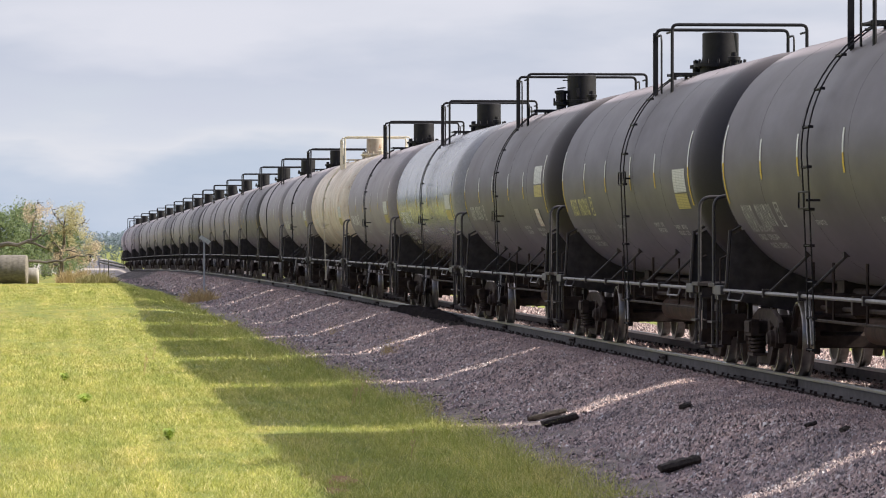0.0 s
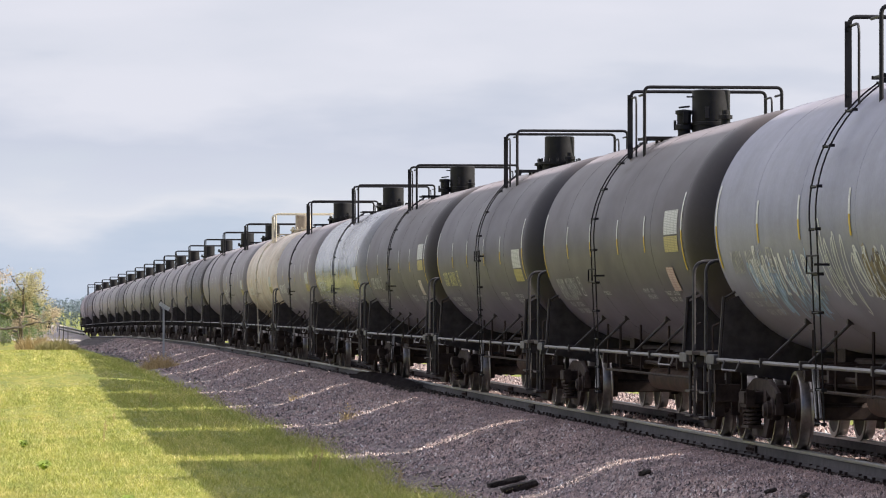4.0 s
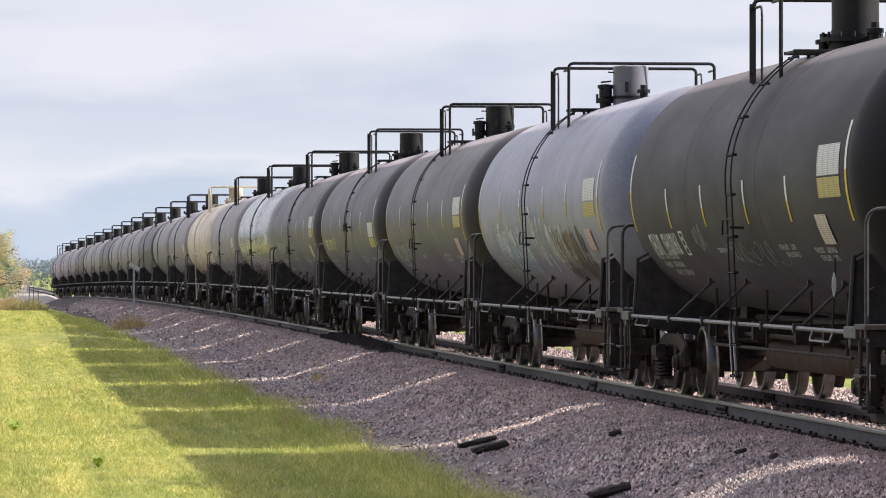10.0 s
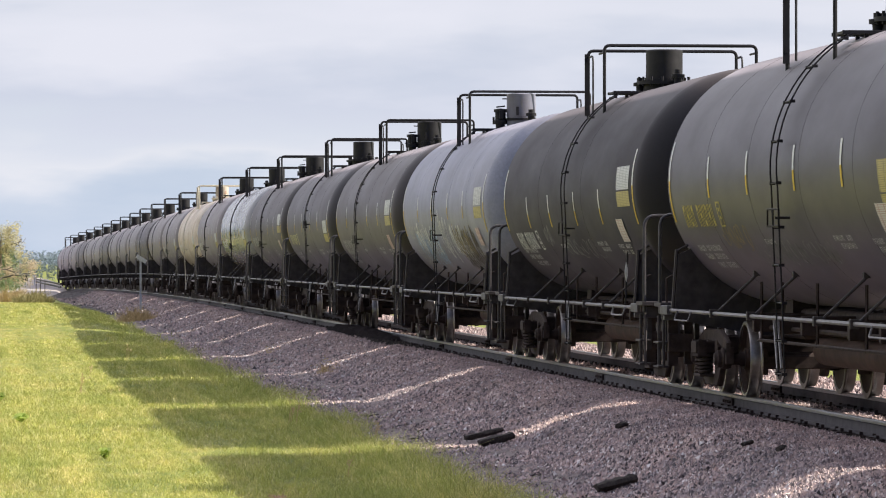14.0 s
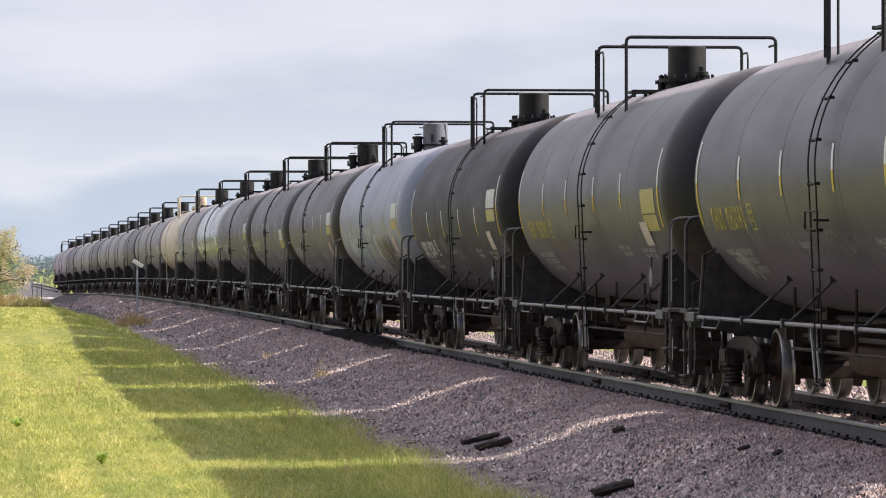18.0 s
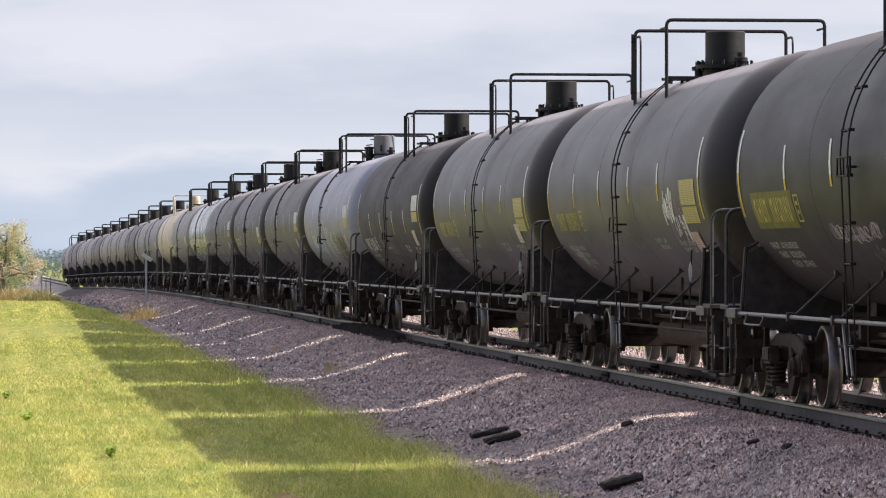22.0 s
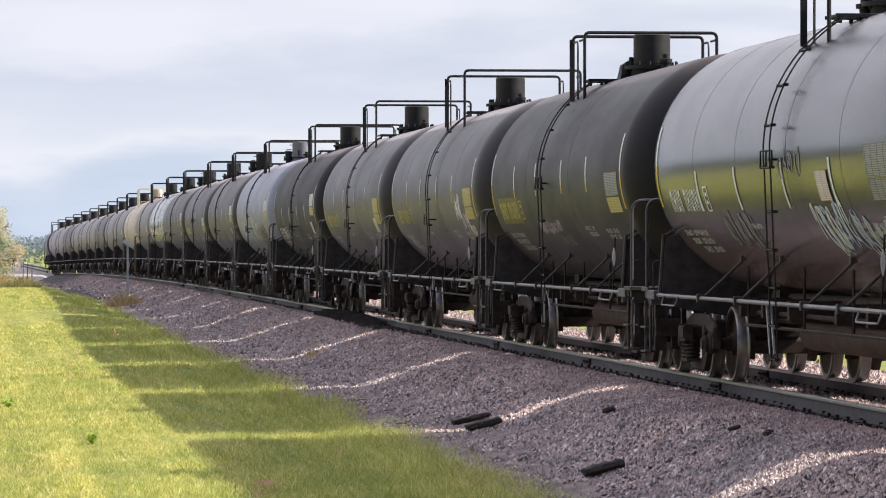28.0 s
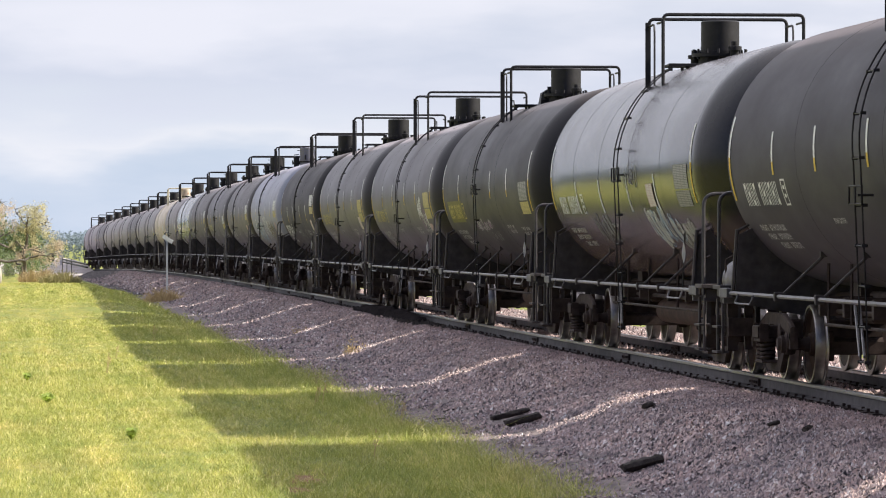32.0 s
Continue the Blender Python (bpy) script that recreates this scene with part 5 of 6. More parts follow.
for y0, y1, x0, x1, density, size in STONE_ZONES:
    count = int((y1 - y0) * (x1 - x0) * density)
    x, y = rng.uniform(x0, x1, count), rng.uniform(y0, y1, count)
    if 8 < x1 < 9.1:
        toe = np.interp(y, [46, 60], [6.30, 6.62]) + 0.22 * waves(x * 0, y, 21, 4.0)
        keep = (x > toe + 0.15 * rng.normal(0, 1, count)) | (rng.random(count) < 0.10)
        x, y = x[keep], y[keep]
    n = len(x)
    r = size * rng.uniform(0.55, 1.25, n)
    ease = np.clip((y - 50.0) / 15.0, 0, 1)
    ease = ease * ease * (3 - 2 * ease)
    z = np.interp(x, PROFILE_X, PROFILE_H) * (1 - ease) + np.interp(x, PROFILE_X, PROFILE_EASY) * ease + sag_all(y) + (0.022 + 0.018 * waves(x, y, 31, 1.2) + 0.011 * waves(x, y, 33, 0.35)) * (x < 8.6) + r * 0.40 + 0.02 * (x < 6.2)
    stretch = rng.uniform(0.65, 1.3, (n, 1, 3))
    jitter = 1 + rng.uniform(-0.35, 0.35, (n, 5, 1))
    tip = rng.uniform(-0.6, 0.6, (n, 2))
    v = CHIP[None] * stretch * jitter
    v[:, 4, :2] += tip
    turn, lean = rng.uniform(0, 6.283, n), rng.normal(0, 0.35, n)
    c, w, cl, sl = np.cos(turn), np.sin(turn), np.cos(lean), np.sin(lean)
    rot = np.stack([c * cl, -w, c * sl, w * cl, c, w * sl, -sl, 0 * c, cl], 1).reshape(n, 3, 3)
    v = np.einsum("nij,nkj->nki", rot, v) * r[:, None, None]
    v += np.stack([x, y, z], 1)[:, None]
    stone_v.append(v.reshape(-1, 3))
stone_v = np.concatenate(stone_v)
n = len(stone_v) // 5
loops = (np.arange(n)[:, None, None] * 5 + CHIP_F[None]).ravel()
bulk("ballast_stones", stone_v, loops, np.full(n * 4, 3), STONE, "loose purplish-grey crushed stones on the track bank", "ballast")


# ---- things on the bank ----
CHARRED = plain("old_dark_wood", (0.045, 0.036, 0.032), 0.85, 0.0, 0.5, 9, (4, 1, 4))
BARE = plain("bare_brown_soil", (0.27, 0.14, 0.065), 0.9, 0.0, 0.4, 6)


def wood_chunk(length, thick, seed):
    """A split, ragged length of old sleeper."""
    r = random.Random(seed)
    sh = Shape()
    rings = 9
    v = []
    for i in range(rings):
        t = i / (rings - 1) - 0.5
        taper = 1.0 if 0 < i < rings - 1 else 0.82
        for k in range(8):
            a = k * math.pi / 4
            w = thick * taper * (0.5 + r.uniform(-0.09, 0.09))
            v.append((t * length + r.uniform(-0.02, 0.02), w * math.cos(a) * 1.25, w * math.sin(a) * 0.85))
    f = [(i * 8 + k, i * 8 + (k + 1) % 8, (i + 1) * 8 + (k + 1) % 8, (i + 1) * 8 + k) for i in range(rings - 1) for k in range(8)]
    f += [tuple(range(8)), tuple((rings - 1) * 8 + k for k in reversed(range(8)))]
    return sh.add(v, f)


for i, (x, y, length, thick, tilt, turn) in enumerate(((6.46, 59.4, 0.52, 0.09, 12, 12), (6.40, 57.4, 0.47, 0.125, 12, 14), (6.34, 46.0, 0.45, 0.125, 12, 18), (7.30, 52.5, 0.16, 0.07, 10, 40), (7.56, 45.3, 0.11, 0.05, 12, 20), (7.63, 43.8, 0.12, 0.055, 12, 50))):
    chunk = part("wood_chunk", wood_chunk(length, thick, i), CHARRED, at=pose(x, y, bed_height(x, y) + 0.075 + thick * 0.25, 0, -tilt, turn))
    tagged(chunk, "charred dark chunk of old sleeper lying on ballast", "wood chunk", "old wood chunks on the bank")

for bx, by, bw, bl in BARE_SPOTS:
    soil = Shape()
    soil.v.append((bx, by, turf(bx, by) + 0.012))
    for q in (0.5, 0.85, 1.1):
        for k in range(28):
            a = k * 2 * math.pi / 28
            w = q * (1 + 0.28 * math.sin(3 * a + by) + 0.2 * math.sin(7 * a + 1))
            x, y = bx + bw * w * math.cos(a), by + bl * w * math.sin(a)
            soil.v.append((x, y, turf(x, y) + (0.012 if q < 0.8 else 0.0 if q < 1 else -0.03)))
    soil.f += [(0, 1 + k, 1 + (k + 1) % 28) for k in range(28)]
    for r in (0, 1):
        soil.f += [(1 + r * 28 + k, 29 + r * 28 + k, 29 + r * 28 + (k + 1) % 28, 1 + r * 28 + (k + 1) % 28) for k in range(28)]
    tagged(part("bare_soil", soil, BARE), "bare reddish-brown soil patch in the grass", "soil", "", "structure")


VERGE = plain("dark_verge_soil", (0.185, 0.146, 0.138), 0.9, 0.0, 0.45, 5, (1, 0.35, 1))
verge = Shape()
steps = [35 + 1.5 * i for i in range(110)]
for i, y in enumerate(steps):
    left = 5.1 + 0.15 * noise.noise(Vector((y * 0.3, 1.0, 0))) 
    right = 6.85 + 0.3 * noise.noise(Vector((y * 0.22, 4.0, 0))) 
    for q in (0, 0.34, 0.67, 1):
        x = left + (right - left) * q
        verge.v.append((x, y, max(bed_height(x, y) + sag(y), land(y, x) - 0.03) + 0.03 - 0.045 * (q in (0, 1))))
for i in range(len(steps) - 1):
    for k in range(3):
        verge.f.append((i * 4 + k, i * 4 + k + 1, i * 4 + k + 5, i * 4 + k + 4))
tagged(part("verge", verge, VERGE), "dark bare soil between grass and ballast", "soil", "", "structure")


# black fouled ballast heaped against the rail
FOULED = plain("oily_black_fines", (0.015, 0.012, 0.013), 1.0, 0.0, 0.6, 7, (1, 1, 1), 0.02)
heap = Shape()
rows = 58
for i in range(rows):
    y = 99.5 + 18.0 * i / (rows - 1)
    swell = math.sin(math.pi * i / (rows - 1)) ** 0.35
    for k in range(7):
        q = k / 6
        x = TRACK_X - 1.32 + 0.50 * q - 0.08 * swell * noise.noise(Vector((y * 0.7, 3.0, 1.0)))
        crest = swell * (0.24 * math.sin(math.pi * (0.15 + 0.62 * q)) + 0.075 * noise.noise(Vector((x * 5, y * 1.1, 7.0))) + 0.045 * noise.noise(Vector((x * 11, y * 3.7, 2.0))))
        heap.v.append((x, y, bed_height(x, y) + sag(y) + (crest + 0.02 if 0 < k < 6 else -0.04)))
for i in range(rows - 1):
    for k in range(6):
        heap.f.append((i * 7 + k, i * 7 + k + 1, i * 7 + k + 8, i * 7 + k + 7))
tagged(part("fouled_ballast", heap, FOULED), "oily black fouled ballast heaped along the rail", "ballast", "", "stuff")


# ---- leaves and weeds ----
def leafy(name, dark, light, through=0.3):
    def build(tree, shader):
        g = tree.nodes.new("ShaderNodeNewGeometry")
        link(tree, ramp(tree, g.outputs["Random Per Island"], ((0.0, dark), (1.0, light))), shader.inputs["Base Color"])
        shader.inputs["Roughness"].default_value = 0.6
        out = next(k for k in tree.nodes if k.bl_idname == "ShaderNodeOutputMaterial")
        thin = tree.nodes.new("ShaderNodeBsdfTranslucent")
        thin.inputs["Color"].default_value = (*light, 1)
        m = tree.nodes.new("ShaderNodeMixShader")
        m.inputs[0].default_value = through
        link(tree, shader.outputs[0], m.inputs[1])
        link(tree, thin.outputs[0], m.inputs[2])
        link(tree, m.outputs[0], out.inputs["Surface"])
    return material(name, build)


LEAF_YELLOW = leafy("yellowing_leaves", (0.22, 0.21, 0.07), (0.62, 0.54, 0.30))
LEAF_TAN = leafy("withered_leaves", (0.30, 0.22, 0.13), (0.66, 0.53, 0.38))
LEAF_GREEN = leafy("green_leaves", (0.06, 0.10, 0.035), (0.19, 0.24, 0.085))
# distance haze is put into this pale bluish, low-contrast leaf colour
LEAF_HAZED = leafy("hazed_far_leaves", (0.115, 0.155, 0.180), (0.135, 0.180, 0.200), 0.05)
LEAF_WEED = leafy("weed_leaves", (0.22, 0.32, 0.05), (0.50, 0.60, 0.14), 0.55)
DRY_STALK = leafy("dry_stalks", (0.27, 0.19, 0.08), (0.56, 0.42, 0.21))
DRY_GREEN = leafy("olive_stalks", (0.15, 0.14, 0.05), (0.40, 0.34, 0.15))
BARK = plain("grey_bark", (0.20, 0.17, 0.145), 0.85, 0.0, 0.35, 6, (1, 1, 3))


def leaves(shape, centre, spread, count, size, r):
    """A ragged clump of small leaf faces."""
    for i in range(count):
        d = Vector((r.gauss(0, 1), r.gauss(0, 1), r.gauss(0, 1)))
        p = Vector(centre) + Vector((d.x * spread[0], d.y * spread[1], d.z * spread[2])) * 0.5
        a = Vector((r.gauss(0, 1), r.gauss(0, 1), r.gauss(0, 1))).normalized() * size * r.uniform(0.6, 1.3)
        b = a.orthogonal().normalized() * size * r.uniform(0.4, 0.8)
        shape.add([p - a, p + b, p + a * 1.1, p - b], [(0, 1, 2, 3)])
    return shape


def stalks(x, y, wide, deep, tall, count, r, thick=0.012, mound=True, seeds=True):
    sh = Shape()
    z0 = max(land(y, x), sag(y) + bed_height(x, y)) - 0.06
    for i in range(count):
        u, w = r.uniform(-1, 1), r.uniform(-1, 1)
        lump = 0.62 + 0.38 * math.sin(7.3 * u + 2.1 * w + 9 * x) * math.cos(3.1 * u + 5 * y)
        h = tall * r.uniform(0.35, 1.0) * ((1 - 0.6 * u * u) if mound else 1) * lump * 1.2
        px, py = x + u * wide / 2, y + w * deep / 2
        lx, ly = r.gauss(0, 0.45) * h, r.gauss(0, 0.45) * h
        t = thick * r.uniform(0.7, 1.4)
        sh.add([(px - t, py, z0), (px + t, py, z0), (px + lx * 0.4 + t, py + ly * 0.4, z0 + h * 0.6), (px + lx * 0.4 - t, py + ly * 0.4, z0 + h * 0.6), (px + lx, py + ly, z0 + h)], [(0, 1, 2, 3), (3, 2, 4)])
        if seeds and i % 3 == 0:
            leaves(sh, (px + lx, py + ly, z0 + h * 0.95), (0.08, 0.08, 0.14), 3, 0.03, r)
    return sh


rnd = random.Random(41)
tagged(part("weed_bush", stalks(6.0, 180, 1.5, 2.4, 0.70, 700, rnd, 0.013), DRY_STALK), "golden-brown dry weeds at the foot of the bank", "weeds", "clumps of weeds")
tagged(part("weed_bush", stalks(2.45, 228, 2.0, 3.0, 0.66, 1300, rnd, 0.016), DRY_GREEN), "tall olive weeds at the end of the meadow", "weeds", "clumps of weeds")
tagged(part("weed_bush", stalks(1.4, 234, 1.8, 4.0, 0.85, 1100, rnd, 0.016), DRY_STALK), "tall dry straw-coloured weeds at the end of the meadow", "weeds", "clumps of weeds")
for x, y, w, t in ((6.80, 91.3, 0.34, 0.30), (6.78, 91.6, 0.24, 0.26), (5.5, 101, 0.55, 0.20), (5.2, 78, 0.25, 0.22), (6.9, 110, 0.3, 0.2), (5.5, 120, 0.8, 0.2)):
    tagged(part("weed_tuft", stalks(x, y, w, w, t, 46, rnd, 0.008), DRY_STALK if x > 6 else DRY_GREEN), "small dry tuft of weeds on the ballast edge", "weeds", "clumps of weeds", "stuff")


for x, y in ((2.70, 46.6), (2.88, 45.9), (3.02, 46.3), (2.62, 47.6), (3.2, 48.6)):
    tagged(part("dead_grass_tuft", stalks(x, y, 0.30, 0.9, 0.09, 260, rnd, 0.004, True, False), DRY_STALK), "flattened straw-coloured tuft of dead grass", "grass", "tufts of dead grass", "stuff")


def rosette(x, y, wide, count, r):
    """A low plant: broad leaves that spread from one crown."""
    z = land(y) - 0.02
    sh = Shape()
    sh.v.append((x, y, z))
    for i in range(count):
        a, q = r.uniform(0, 6.283), wide * r.uniform(0.3, 0.6)
        dx, dy, w, h = math.cos(a) * q, math.sin(a) * q * 1.8, r.uniform(0.02, 0.04), r.uniform(0.06, 0.16)
        n = len(sh.v)
        sh.v += [(x + dx * 0.5 - dy / q * w * 0.5, y + dy * 0.5 + dx / q * w, z + h), (x + dx, y + dy, z + h * 0.75), (x + dx * 0.5 + dy / q * w * 0.5, y + dy * 0.5 - dx / q * w, z + h)]
        sh.f.append((0, n, n + 1, n + 2))
    return sh


for x, y, w in ((0.57, 70.0, 0.34), (0.30, 80.5, 0.2), (1.5, 57.0, 0.2)):
    tagged(part("broadleaf_weed", rosette(x, y, w, 60, rnd), LEAF_WEED), "low green broad-leaved weed in the grass", "weed", "broad-leaved weeds")
for x, y, t in ((1.75, 84, 0.38), (1.78, 84.6, 0.30), (3.45, 112, 0.34), (3.5, 112.3, 0.26), (4.5, 68.2, 0.26), (4.55, 68.5, 0.22), (4.62, 68.3, 0.30), (4.1, 52, 0.2), (5.25, 62, 0.24), (5.3, 62.4, 0.2), (2.2, 96, 0.26)):
    sh = Shape().pipe([(x, y, -0.03), (x + 0.02, y, t * 0.6), (x + 0.05, y, t)], 0.006, 5)
    leaves(sh, (x + 0.04, y, t * 0.9), (0.04, 0.04, 0.10), 10, 0.02, rnd)
    tagged(part("grass_stalk", sh, DRY_STALK), "single tall dry seed stalk in the meadow", "grass stalk", "tall stalks")

# ---- sign, bales, tree, road, far woods ----
sign = thing("track_sign", "pale metal post with a small tilted white plate", "sign", at=pose(6.75, 199, sag(199) + bed_height(6.75, 199)))
part("post", Shape().box((0, 0, 1.15), (0.085, 0.07, 2.5)), LIGHT_PLASTIC, sign, "weathered light grey post")
part("plate", Shape().box((0.03, -0.05, 2.36), (0.50, 0.04, 0.17), Matrix.Rotation(radians(33), 3, "Y")), WHITE_MARK, sign, "white plate")
part("bracket", Shape().box((0.0, -0.02, 2.34), (0.14, 0.05, 0.16)), LIGHT_PLASTIC, sign)

HAY = plain("weathered_hay", (0.21, 0.185, 0.155), 0.9, 0.0, 0.3, 3, (2, 4, 4))
PALE_HAY = plain("pale_wrapped_hay", (0.36, 0.33, 0.29), 0.8, 0.0, 0.3, 3)


def bale(x, y, r, length, mat, label):
    prof = [(0.0, -length / 2)] + [(r * q, -length / 2 + h) for q, h in ((0.55, 0.0), (0.9, 0.02), (0.98, 0.07), (1.0, 0.15))]
    prof += [(r * (1 + 0.012 * math.sin(i * 2.1)), -length / 2 + 0.15 + (length - 0.3) * i / 12) for i in range(1, 12)]
    prof += [(q, -h) for q, h in reversed(prof[:5])]
    ob = tagged(part("hay_bale", Shape().lathe(prof, (0, 0, 0), "x", 36), mat), label, "hay bale", "round hay bales")
    ob.matrix_basis = pose(x, y, land(y) + r - 0.06, 0, 0, random.uniform(-6, 6))


bale(-1.62, 224, 0.72, 1.4, HAY, "weathered grey-brown round hay bale on the meadow")
bale(-3.1, 224.5, 0.72, 1.4, HAY, "weathered grey-brown round hay bale on the meadow")
bale(-0.70, 225, 0.41, 0.6, PALE_HAY, "small pale hay bale beside a large one")


def limb(shape, pts, r0, r1):
    pts = [Vector(p) for p in pts]
    seg = 7
    rings = []
    for i, p in enumerate(pts):
        a = (pts[min(i + 1, len(pts) - 1)] - pts[max(i - 1, 0)]).normalized()
        u = a.orthogonal().normalized()
        w = a.cross(u)
        r = r0 + (r1 - r0) * i / (len(pts) - 1)
        rings += [p + r * (math.cos(k * 2 * math.pi / seg) * u + math.sin(k * 2 * math.pi / seg) * w) for k in range(seg)]
    f = [(i * seg + k, i * seg + (k + 1) % seg, (i + 1) * seg + (k + 1) % seg, (i + 1) * seg + k) for i in range(len(pts) - 1) for k in range(seg)]
    return shape.add(rings, f + [tuple(range(seg)), tuple((len(pts) - 1) * seg + k for k in reversed(range(seg)))])


TREE_Y = 246.0
tree = thing("storm_broken_tree", "storm-broken tree with grey fallen limbs and yellowing leaves", "tree", at=pose(0, TREE_Y, land(TREE_Y) - 0.1) @ Matrix.Scale(0.86, 4))


def crooked(a, b, bendiness, r, n=7):
    a, b = Vector(a), Vector(b)
    return [a + (b - a) * (i / n) + Vector((r.gauss(0, 1), r.gauss(0, 1), r.gauss(0, 1))) * bendiness * math.sin(math.pi * i / n) for i in range(n + 1)]


rt = random.Random(8)
part("trunk", limb(Shape(), crooked((0.75, 1, -0.1), (1.15, 0.6, 4.0), 0.10, rt), 0.17, 0.05), BARK, tree)
BROKEN = (((-4.5, 0.2, 1.9), (-1.1, 0.0, 2.6), 0.26, 0.13), ((-1.2, 0, 2.55), (0.1, 0, 3.1), 0.11, 0.05), ((-1.2, 0, 2.5), (1.9, -0.4, 1.85), 0.11, 0.04), ((-4.2, -0.3, 0.9), (0.6, -0.5, 1.35), 0.17, 0.10), ((0.6, -0.5, 1.35), (2.9, -0.6, 1.75), 0.09, 0.03), ((0.3, -0.5, 1.3), (1.1, -0.6, 0.3), 0.09, 0.04), ((-1.0, 0.3, 2.6), (-0.6, 0.3, 4.9), 0.08, 0.03), ((1.1, 0.5, 3.4), (0.2, 0.5, 4.7), 0.05, 0.02), ((1.1, 0.5, 3.2), (2.4, 0.3, 3.9), 0.05, 0.02))
for a, b, r0, r1 in BROKEN:
    line = crooked(a, b, 0.13, rt)
    branch = part("limb", limb(Shape(), line, r0 * 0.8, r1 * 0.7), BARK, tree)
    for i in range(5):
        p = line[rt.randint(2, len(line) - 1)]
        q = p + Vector((rt.uniform(0.0, 0.9), rt.uniform(-0.3, 0.3), rt.uniform(-0.45, 0.5)))
        part("twig", limb(Shape(), crooked(p, q, 0.05, rt, 4), 0.028, 0.008), BARK, branch)
for x, z, sx, sz, count in ((1.6, 4.45, 1.3, 0.7, 300), (-0.7, 4.4, 1.0, 0.7, 190), (0.1, 4.55, 0.9, 0.5, 120), (2.1, 3.3, 1.0, 1.1, 340), (1.0, 3.0, 1.0, 1.0, 200), (2.5, 1.9, 1.5, 0.8, 330), (1.4, 1.7, 1.3, 0.7, 180), (0.2, 3.4, 0.8, 0.8, 100), (3.1, 2.5, 0.7, 0.7, 110), (1.9, 4.0, 0.9, 0.7, 170)):
    spray = Shape()
    for i in range(max(4, count // 18)):
        px, pz = x - 0.25 + rt.uniform(-0.62, 0.62) * sx, z + rt.uniform(-0.7, 0.7) * sz
        py = 0.4 + rt.gauss(0, 0.5)
        for q in range(3):
            leaves(spray, (px + rt.uniform(-0.12, 0.12), py, pz - 0.17 * q), (0.30 - 0.06 * q, 0.3, 0.20), 27, 0.045, rt)
    part("foliage", spray, LEAF_TAN if x < 0.5 or z < 2.0 else LEAF_YELLOW, tree, "yellowing ragged leaves")


def grown_tree(x, y, tall, wide, seed, mat, label, count=900, size=0.075):
    r = random.Random(seed)
    ob = thing("tree", label, "tree", "trees behind the meadow", at=pose(x, y, land(y)))
    part("trunk", limb(Shape(), crooked((0, 0, -0.2), (r.uniform(-0.3, 0.3), 0, tall * 0.75), 0.12, r), 0.05 * tall, 0.02 * tall), BARK, ob)
    crown = Shape()
    for i in range(12):
        z = tall * r.uniform(0.25, 0.95)
        w = wide * (0.5 + 0.5 * math.sin(math.pi * min(1.0, z / tall)))
        leaves(crown, (r.uniform(-0.5, 0.5) * w, r.uniform(-0.5, 0.5) * w, z), (w * 0.38, w * 0.38, tall * 0.16), count * 6 // 12, size, r)
    part("crown", crown, mat, ob)


grown_tree(-2.7, 285, 4.2, 3.0, 1, LEAF_GREEN, "bushy green tree behind the broken tree", 1300)
grown_tree(-1.1, 292, 4.6, 2.2, 2, LEAF_GREEN, "green tree with a thin top", 1000)
grown_tree(0.8, 290, 3.2, 2.6, 3, LEAF_GREEN, "green shrubby tree behind yellow leaves", 900)
grown_tree(-6.4, 285, 5.5, 4.2, 5, LEAF_GREEN, "broad green tree at the meadow's end", 1300)
for x, y, t, w in ((-1.3, 262, 1.5, 2.6), (0.8, 262, 1.3, 2.2), (-4.0, 262, 1.7, 2.8)):
    sh = Shape()
    for i in range(9):
        leaves(sh, (x + rnd.uniform(-0.5, 0.5) * w, y + rnd.uniform(-1, 1), land(y) + rnd.uniform(0.1, 0.8) * t), (w * 0.3, 1.0, t * 0.4), 180, 0.06, rnd)
    tagged(part("shrub", sh, LEAF_GREEN), "low green shrub at the edge of the meadow", "shrub", "shrubs")
shed = thing("shed", "small pale grey shed behind the trees", "shed", at=pose(-0.05, 320, land(320)))
part("wall", Shape().box((0, 0, 0.9), (0.7, 1.2, 1.9)), PALE_HAY, shed)
part("roof", Shape().box((0, 0, 1.9), (0.85, 1.4, 0.12)), LIGHT_PLASTIC, shed)

# gravel road on its bank beside the track, with a cable barrier
ROAD = {395: -0.95, 405: 0.05, 440: 0.42, 520: 0.25, 560: 0.05, 590: -1.5}
strip("road", [-160, -60, -20, 0, 4.0, 6.2, 7.4], list(ROAD), lambda x, y: ROAD[y] - (0.5 if x > 7 else 0.0), PALE_GROUND, "pale gravel road on a bank beyond the meadow", "road")
barrier = thing("barrier", "dark cable barrier on thin posts beside the road", "barrier", at=pose(0, 0, 0))
FENCE = [(5.50 - 0.20 * i, 330 + 13 * i, 0.62 + 0.012 * i) for i in range(6)]
for x, y, z in FENCE[3:]:
    part("post", Shape().box((x, y, z - 0.5), (0.06, 0.06, 1.3)), TIE_WOOD, barrier)
for h in (0.0, -0.22):
    part("cable", Shape().pipe([(x, y, z + h) for x, y, z in FENCE], 0.07, 6), BLACK_IRON, barrier)
relay = thing("relay_box", "small white relay box on a thin post", "relay box", at=pose(4.55, 412, 0.1))
part("box", Shape().box((0, 0, 0.72), (0.34, 0.34, 0.36)), WHITE_MARK, relay)
part("post", Shape().box((0, 0, 0.25), (0.10, 0.10, 0.7)), LIGHT_PLASTIC, relay)
cabinet = thing("equipment_cabinet", "low dark equipment cabinet beside the gravel road", "cabinet", at=pose(3.75, 430, 0.3))
part("body", Shape().box((0, 0, 0.30), (0.72, 0.5, 0.62)), BLACK_IRON, cabinet)
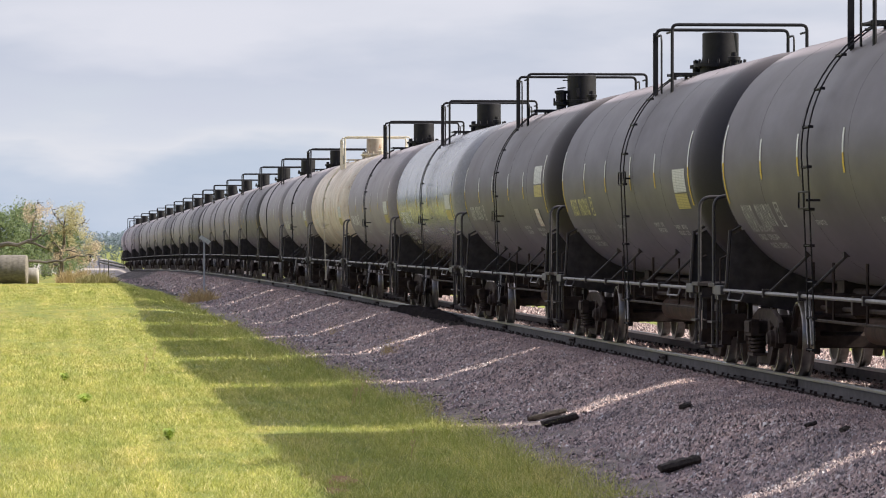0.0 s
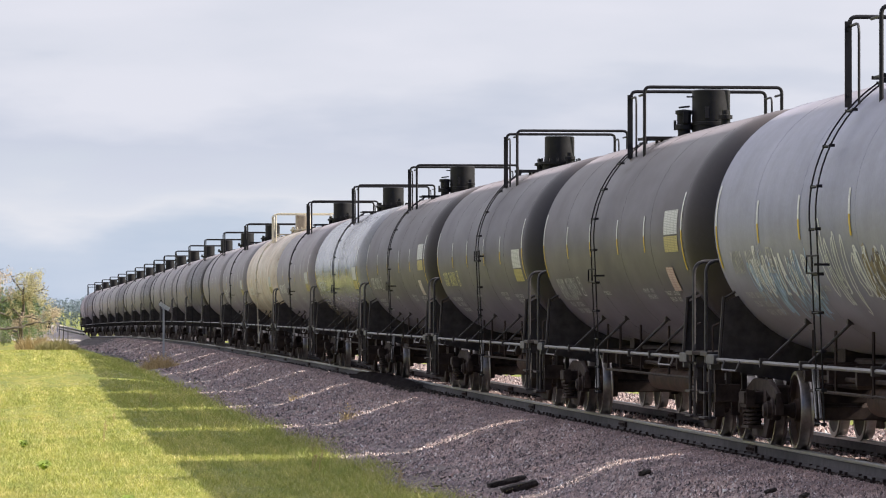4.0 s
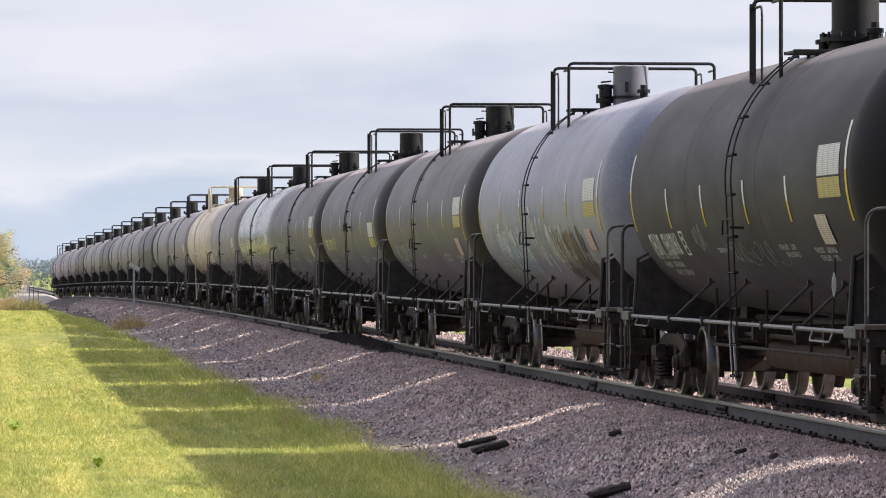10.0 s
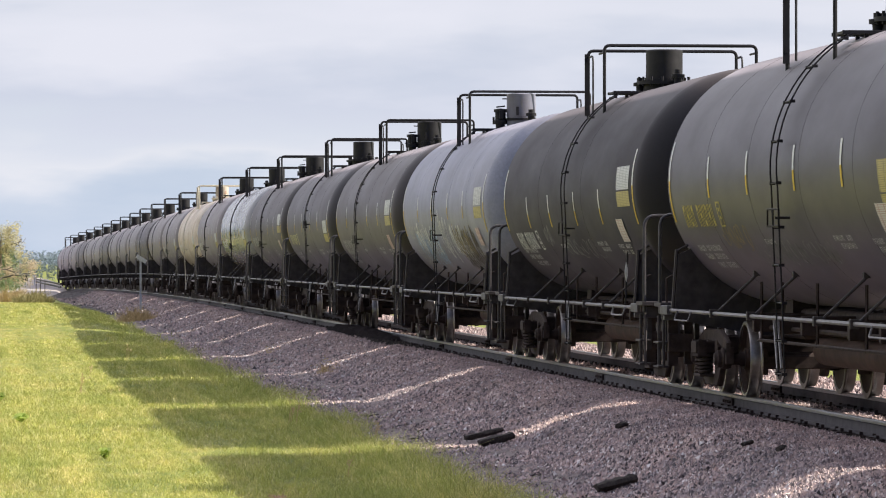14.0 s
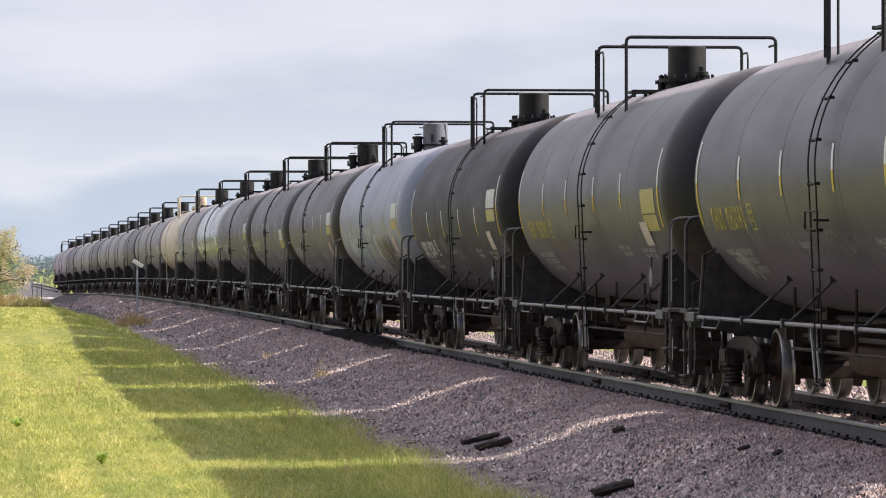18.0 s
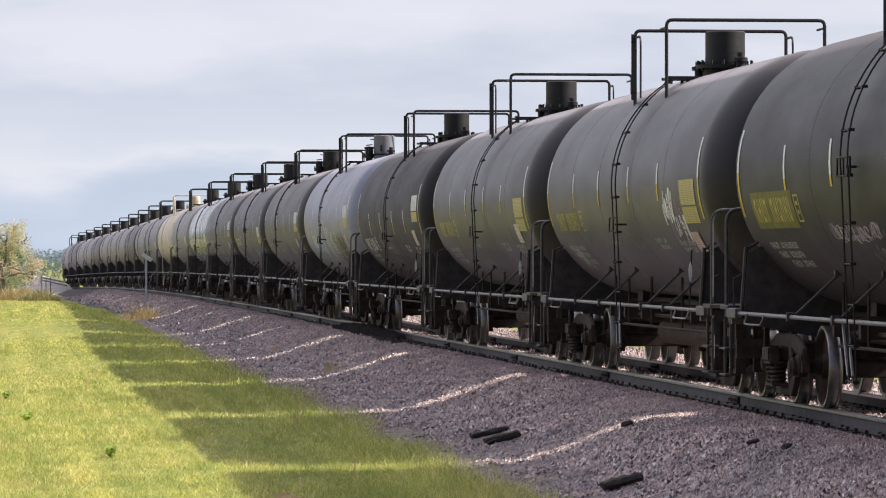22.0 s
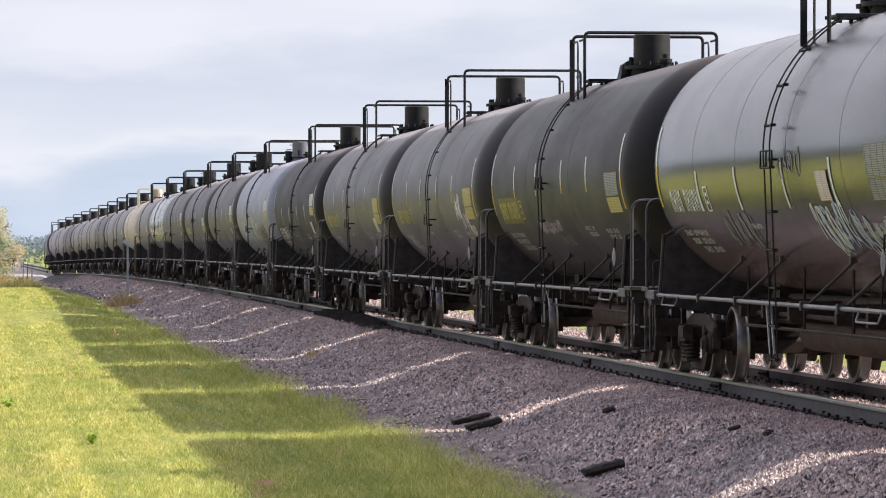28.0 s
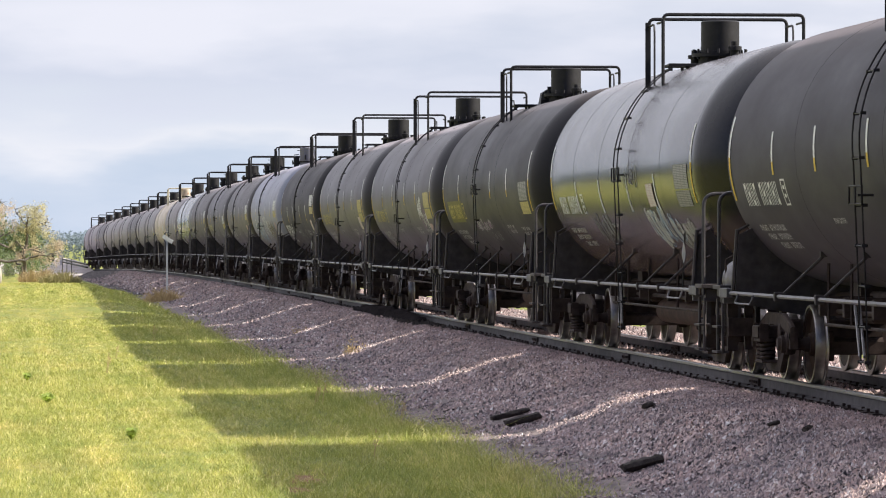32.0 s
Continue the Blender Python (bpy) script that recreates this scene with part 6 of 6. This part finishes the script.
part("lid", Shape().box((0, 0, 0.64), (0.80, 0.56, 0.08)), LIGHT_PLASTIC, cabinet)


def woods(name, line, tall, count, size, seed, label):
    r = random.Random(seed)
    sh = Shape()
    for a, b in zip(line, line[1:]):
        a, b = Vector(a), Vector(b)
        for i in range(count):
            p = a.lerp(b, r.random())
            t = tall * (0.75 + 0.3 * noise.noise(Vector((p.x * 0.03, p.y * 0.03, seed)))) * r.uniform(0.8, 1.05)
            z = sag(p.y) + t * math.sqrt(r.random())
            leaves(sh, (p.x, p.y + r.uniform(-6, 6), z), (size * 2.2, size * 2.2, size * 1.6), 5, size, r)
    tagged(part(name, sh, LEAF_HAZED), label, "woods", "", "stuff")


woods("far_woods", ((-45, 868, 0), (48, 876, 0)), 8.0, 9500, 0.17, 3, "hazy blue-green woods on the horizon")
woods("meadow_woods", ((-14, 300, 0), (-60, 310, 0), (-130, 330, 0)), 10.0, 1800, 0.5, 6, "dark green woods beyond the meadow's end")
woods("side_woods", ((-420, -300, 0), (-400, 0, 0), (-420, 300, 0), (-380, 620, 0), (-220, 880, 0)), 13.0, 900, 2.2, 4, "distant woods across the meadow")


# dark greasy chippings beside the rail
count = 420
x, y = rng.uniform(8.45, 9.08, count), 101 + rng.normal(0, 2.6, count)
r = rng.uniform(0.03, 0.07, count)
v = CHIP[None] * (1 + rng.uniform(-0.35, 0.35, (count, 5, 1))) * rng.uniform(0.6, 1.3, (count, 1, 3)) * r[:, None, None]
v += np.stack([x, y, np.interp(x, PROFILE_X, PROFILE_H) + sag_all(y) + 0.05], 1)[:, None]
bulk("greasy_chippings", v.reshape(-1, 3), (np.arange(count)[:, None, None] * 5 + CHIP_F[None]).ravel(), np.full(count * 4, 3), CHARRED, "black greasy chippings beside the rail", "ballast")

# twigs on the verge
for i in range(5):
    x, y = rnd.uniform(5.6, 6.3), rnd.uniform(42, 75)
    q = rnd.uniform(0.06, 0.16)
    z = bed_height(x, y) + 0.05
    a = rnd.uniform(-0.6, 0.6)
    twig = part("twig", Shape().pipe([(x - q * math.cos(a), y - q * math.sin(a), z - 0.01), (x, y + 0.02, z + 0.015), (x + q * math.cos(a), y + q * math.sin(a), z + 0.02)], rnd.uniform(0.006, 0.011), 5), CHARRED)
    tagged(twig, "thin dark twig lying on bare soil", "twig", "twigs on the verge")

# a small bird crosses the sky
bird = thing("bird", "small dark bird flying across the sky", "bird")
FEATHER = plain("dark_feathers", (0.03, 0.028, 0.027), 0.8, 0.0, 0.3, 30)
part("body", Shape().lathe([(0.0, -0.075), (0.012, -0.065), (0.022, -0.03), (0.021, 0.01), (0.012, 0.04), (0.008, 0.06), (0.0, 0.066)], (0, 0, 0), "x", 10), FEATHER, bird)
part("tail", Shape().add([(0.05, -0.012, 0.0), (0.05, 0.012, 0.0), (0.11, 0.02, 0.002), (0.11, -0.02, 0.002), (0.05, -0.012, -0.006), (0.05, 0.012, -0.006), (0.11, 0.02, -0.002), (0.11, -0.02, -0.002)], [(0, 1, 2, 3), (7, 6, 5, 4), (0, 3, 7, 4), (1, 5, 6, 2), (2, 6, 7, 3), (0, 4, 5, 1)]), FEATHER, bird)
WINGS = []
for s in (-1, 1):
    pts = [(-0.03, 0), (0.03, 0), (0.045, 0.06 * s), (0.05, 0.12 * s), (0.0, 0.07 * s)]
    wing = Shape().add([(px, py, 0.004) for px, py in pts] + [(px, py, -0.004) for px, py in pts], [(0, 1, 2, 3, 4), (9, 8, 7, 6, 5)] + [(i, (i + 1) % 5, 5 + (i + 1) % 5, 5 + i) for i in range(5)])
    WINGS.append((s, part("wing", wing, FEATHER, bird, at=pose(0, 0.012 * s, 0.008))))


# ---- what moves ----
# Lengths of train that have passed, in car lengths, every four seconds.
PASSED = ((0, 2.772), (4, 3.598), (8, 4.437), (12, 5.279), (16, 6.132), (20, 6.994), (24, 7.835), (28, 8.679), (32, 9.523))
# How far each car stands off the even spacing, in metres.
NUDGE = {-8: 0.7, -7: 0.6, -6: 0.45, -5: 0.4, -4: 0.1, -3: 0.0, -2: 0.0, -1: 0.0, 0: -0.4, 1: -0.5, 2: -0.8, 3: -0.75}


def car_pose(s):
    x, y, a = along(s)
    slope = math.atan((sag(y + 4) - sag(y - 4)) / 8)
    return Matrix.Translation((x, y, RAIL_Z + sag(y))) @ Matrix.Rotation(-a, 4, "Z") @ Matrix.Rotation(slope, 4, "X")


def motions():
    for k, car in CARS:
        walk(car, [(t, car_pose(CAR * (u + k) + NUDGE.get(k, -0.8))) for t, u in PASSED])
    times = [t for t, u in PASSED]
    passed = [u for t, u in PASSED]
    turn_all = (passed[-1] - passed[0]) * CAR / 0.458
    count = int(math.ceil(turn_all / radians(80)))
    rows = []
    for i in range(count + 1):
        t = 32.0 * i / count
        rows.append((t, -(float(np.interp(t, times, passed)) - passed[0]) * CAR / 0.458))
    for wheelset, y, car in WHEELSETS:
        walk(wheelset, [(t, Matrix.Translation((0, y, 0.458)) @ Matrix.Rotation(a, 4, "X")) for t, a in rows])

    walk(bird, [(0, pose(232, 120, 34)), (22.0, pose(28.1, 120, 9.2)), (23.0, pose(18.66, 120, 7.9)), (24.0, pose(9.22, 120, 6.72)), (24.4, pose(4.28, 120, 5.99)), (24.6, pose(1.60, 120, 5.56)), (25.5, pose(-10.5, 120, 4.6)), (32, pose(-98, 120, 6.0))])
    beats = [0.0] + [22.2 + 0.1 * i for i in range(28)] + [32.0]
    for s, wing in WINGS:
        walk(wing, [(t, pose(0, 0.012 * s, 0.008, s * (30 if i % 2 else -22))) for i, t in enumerate(beats)])


motions()
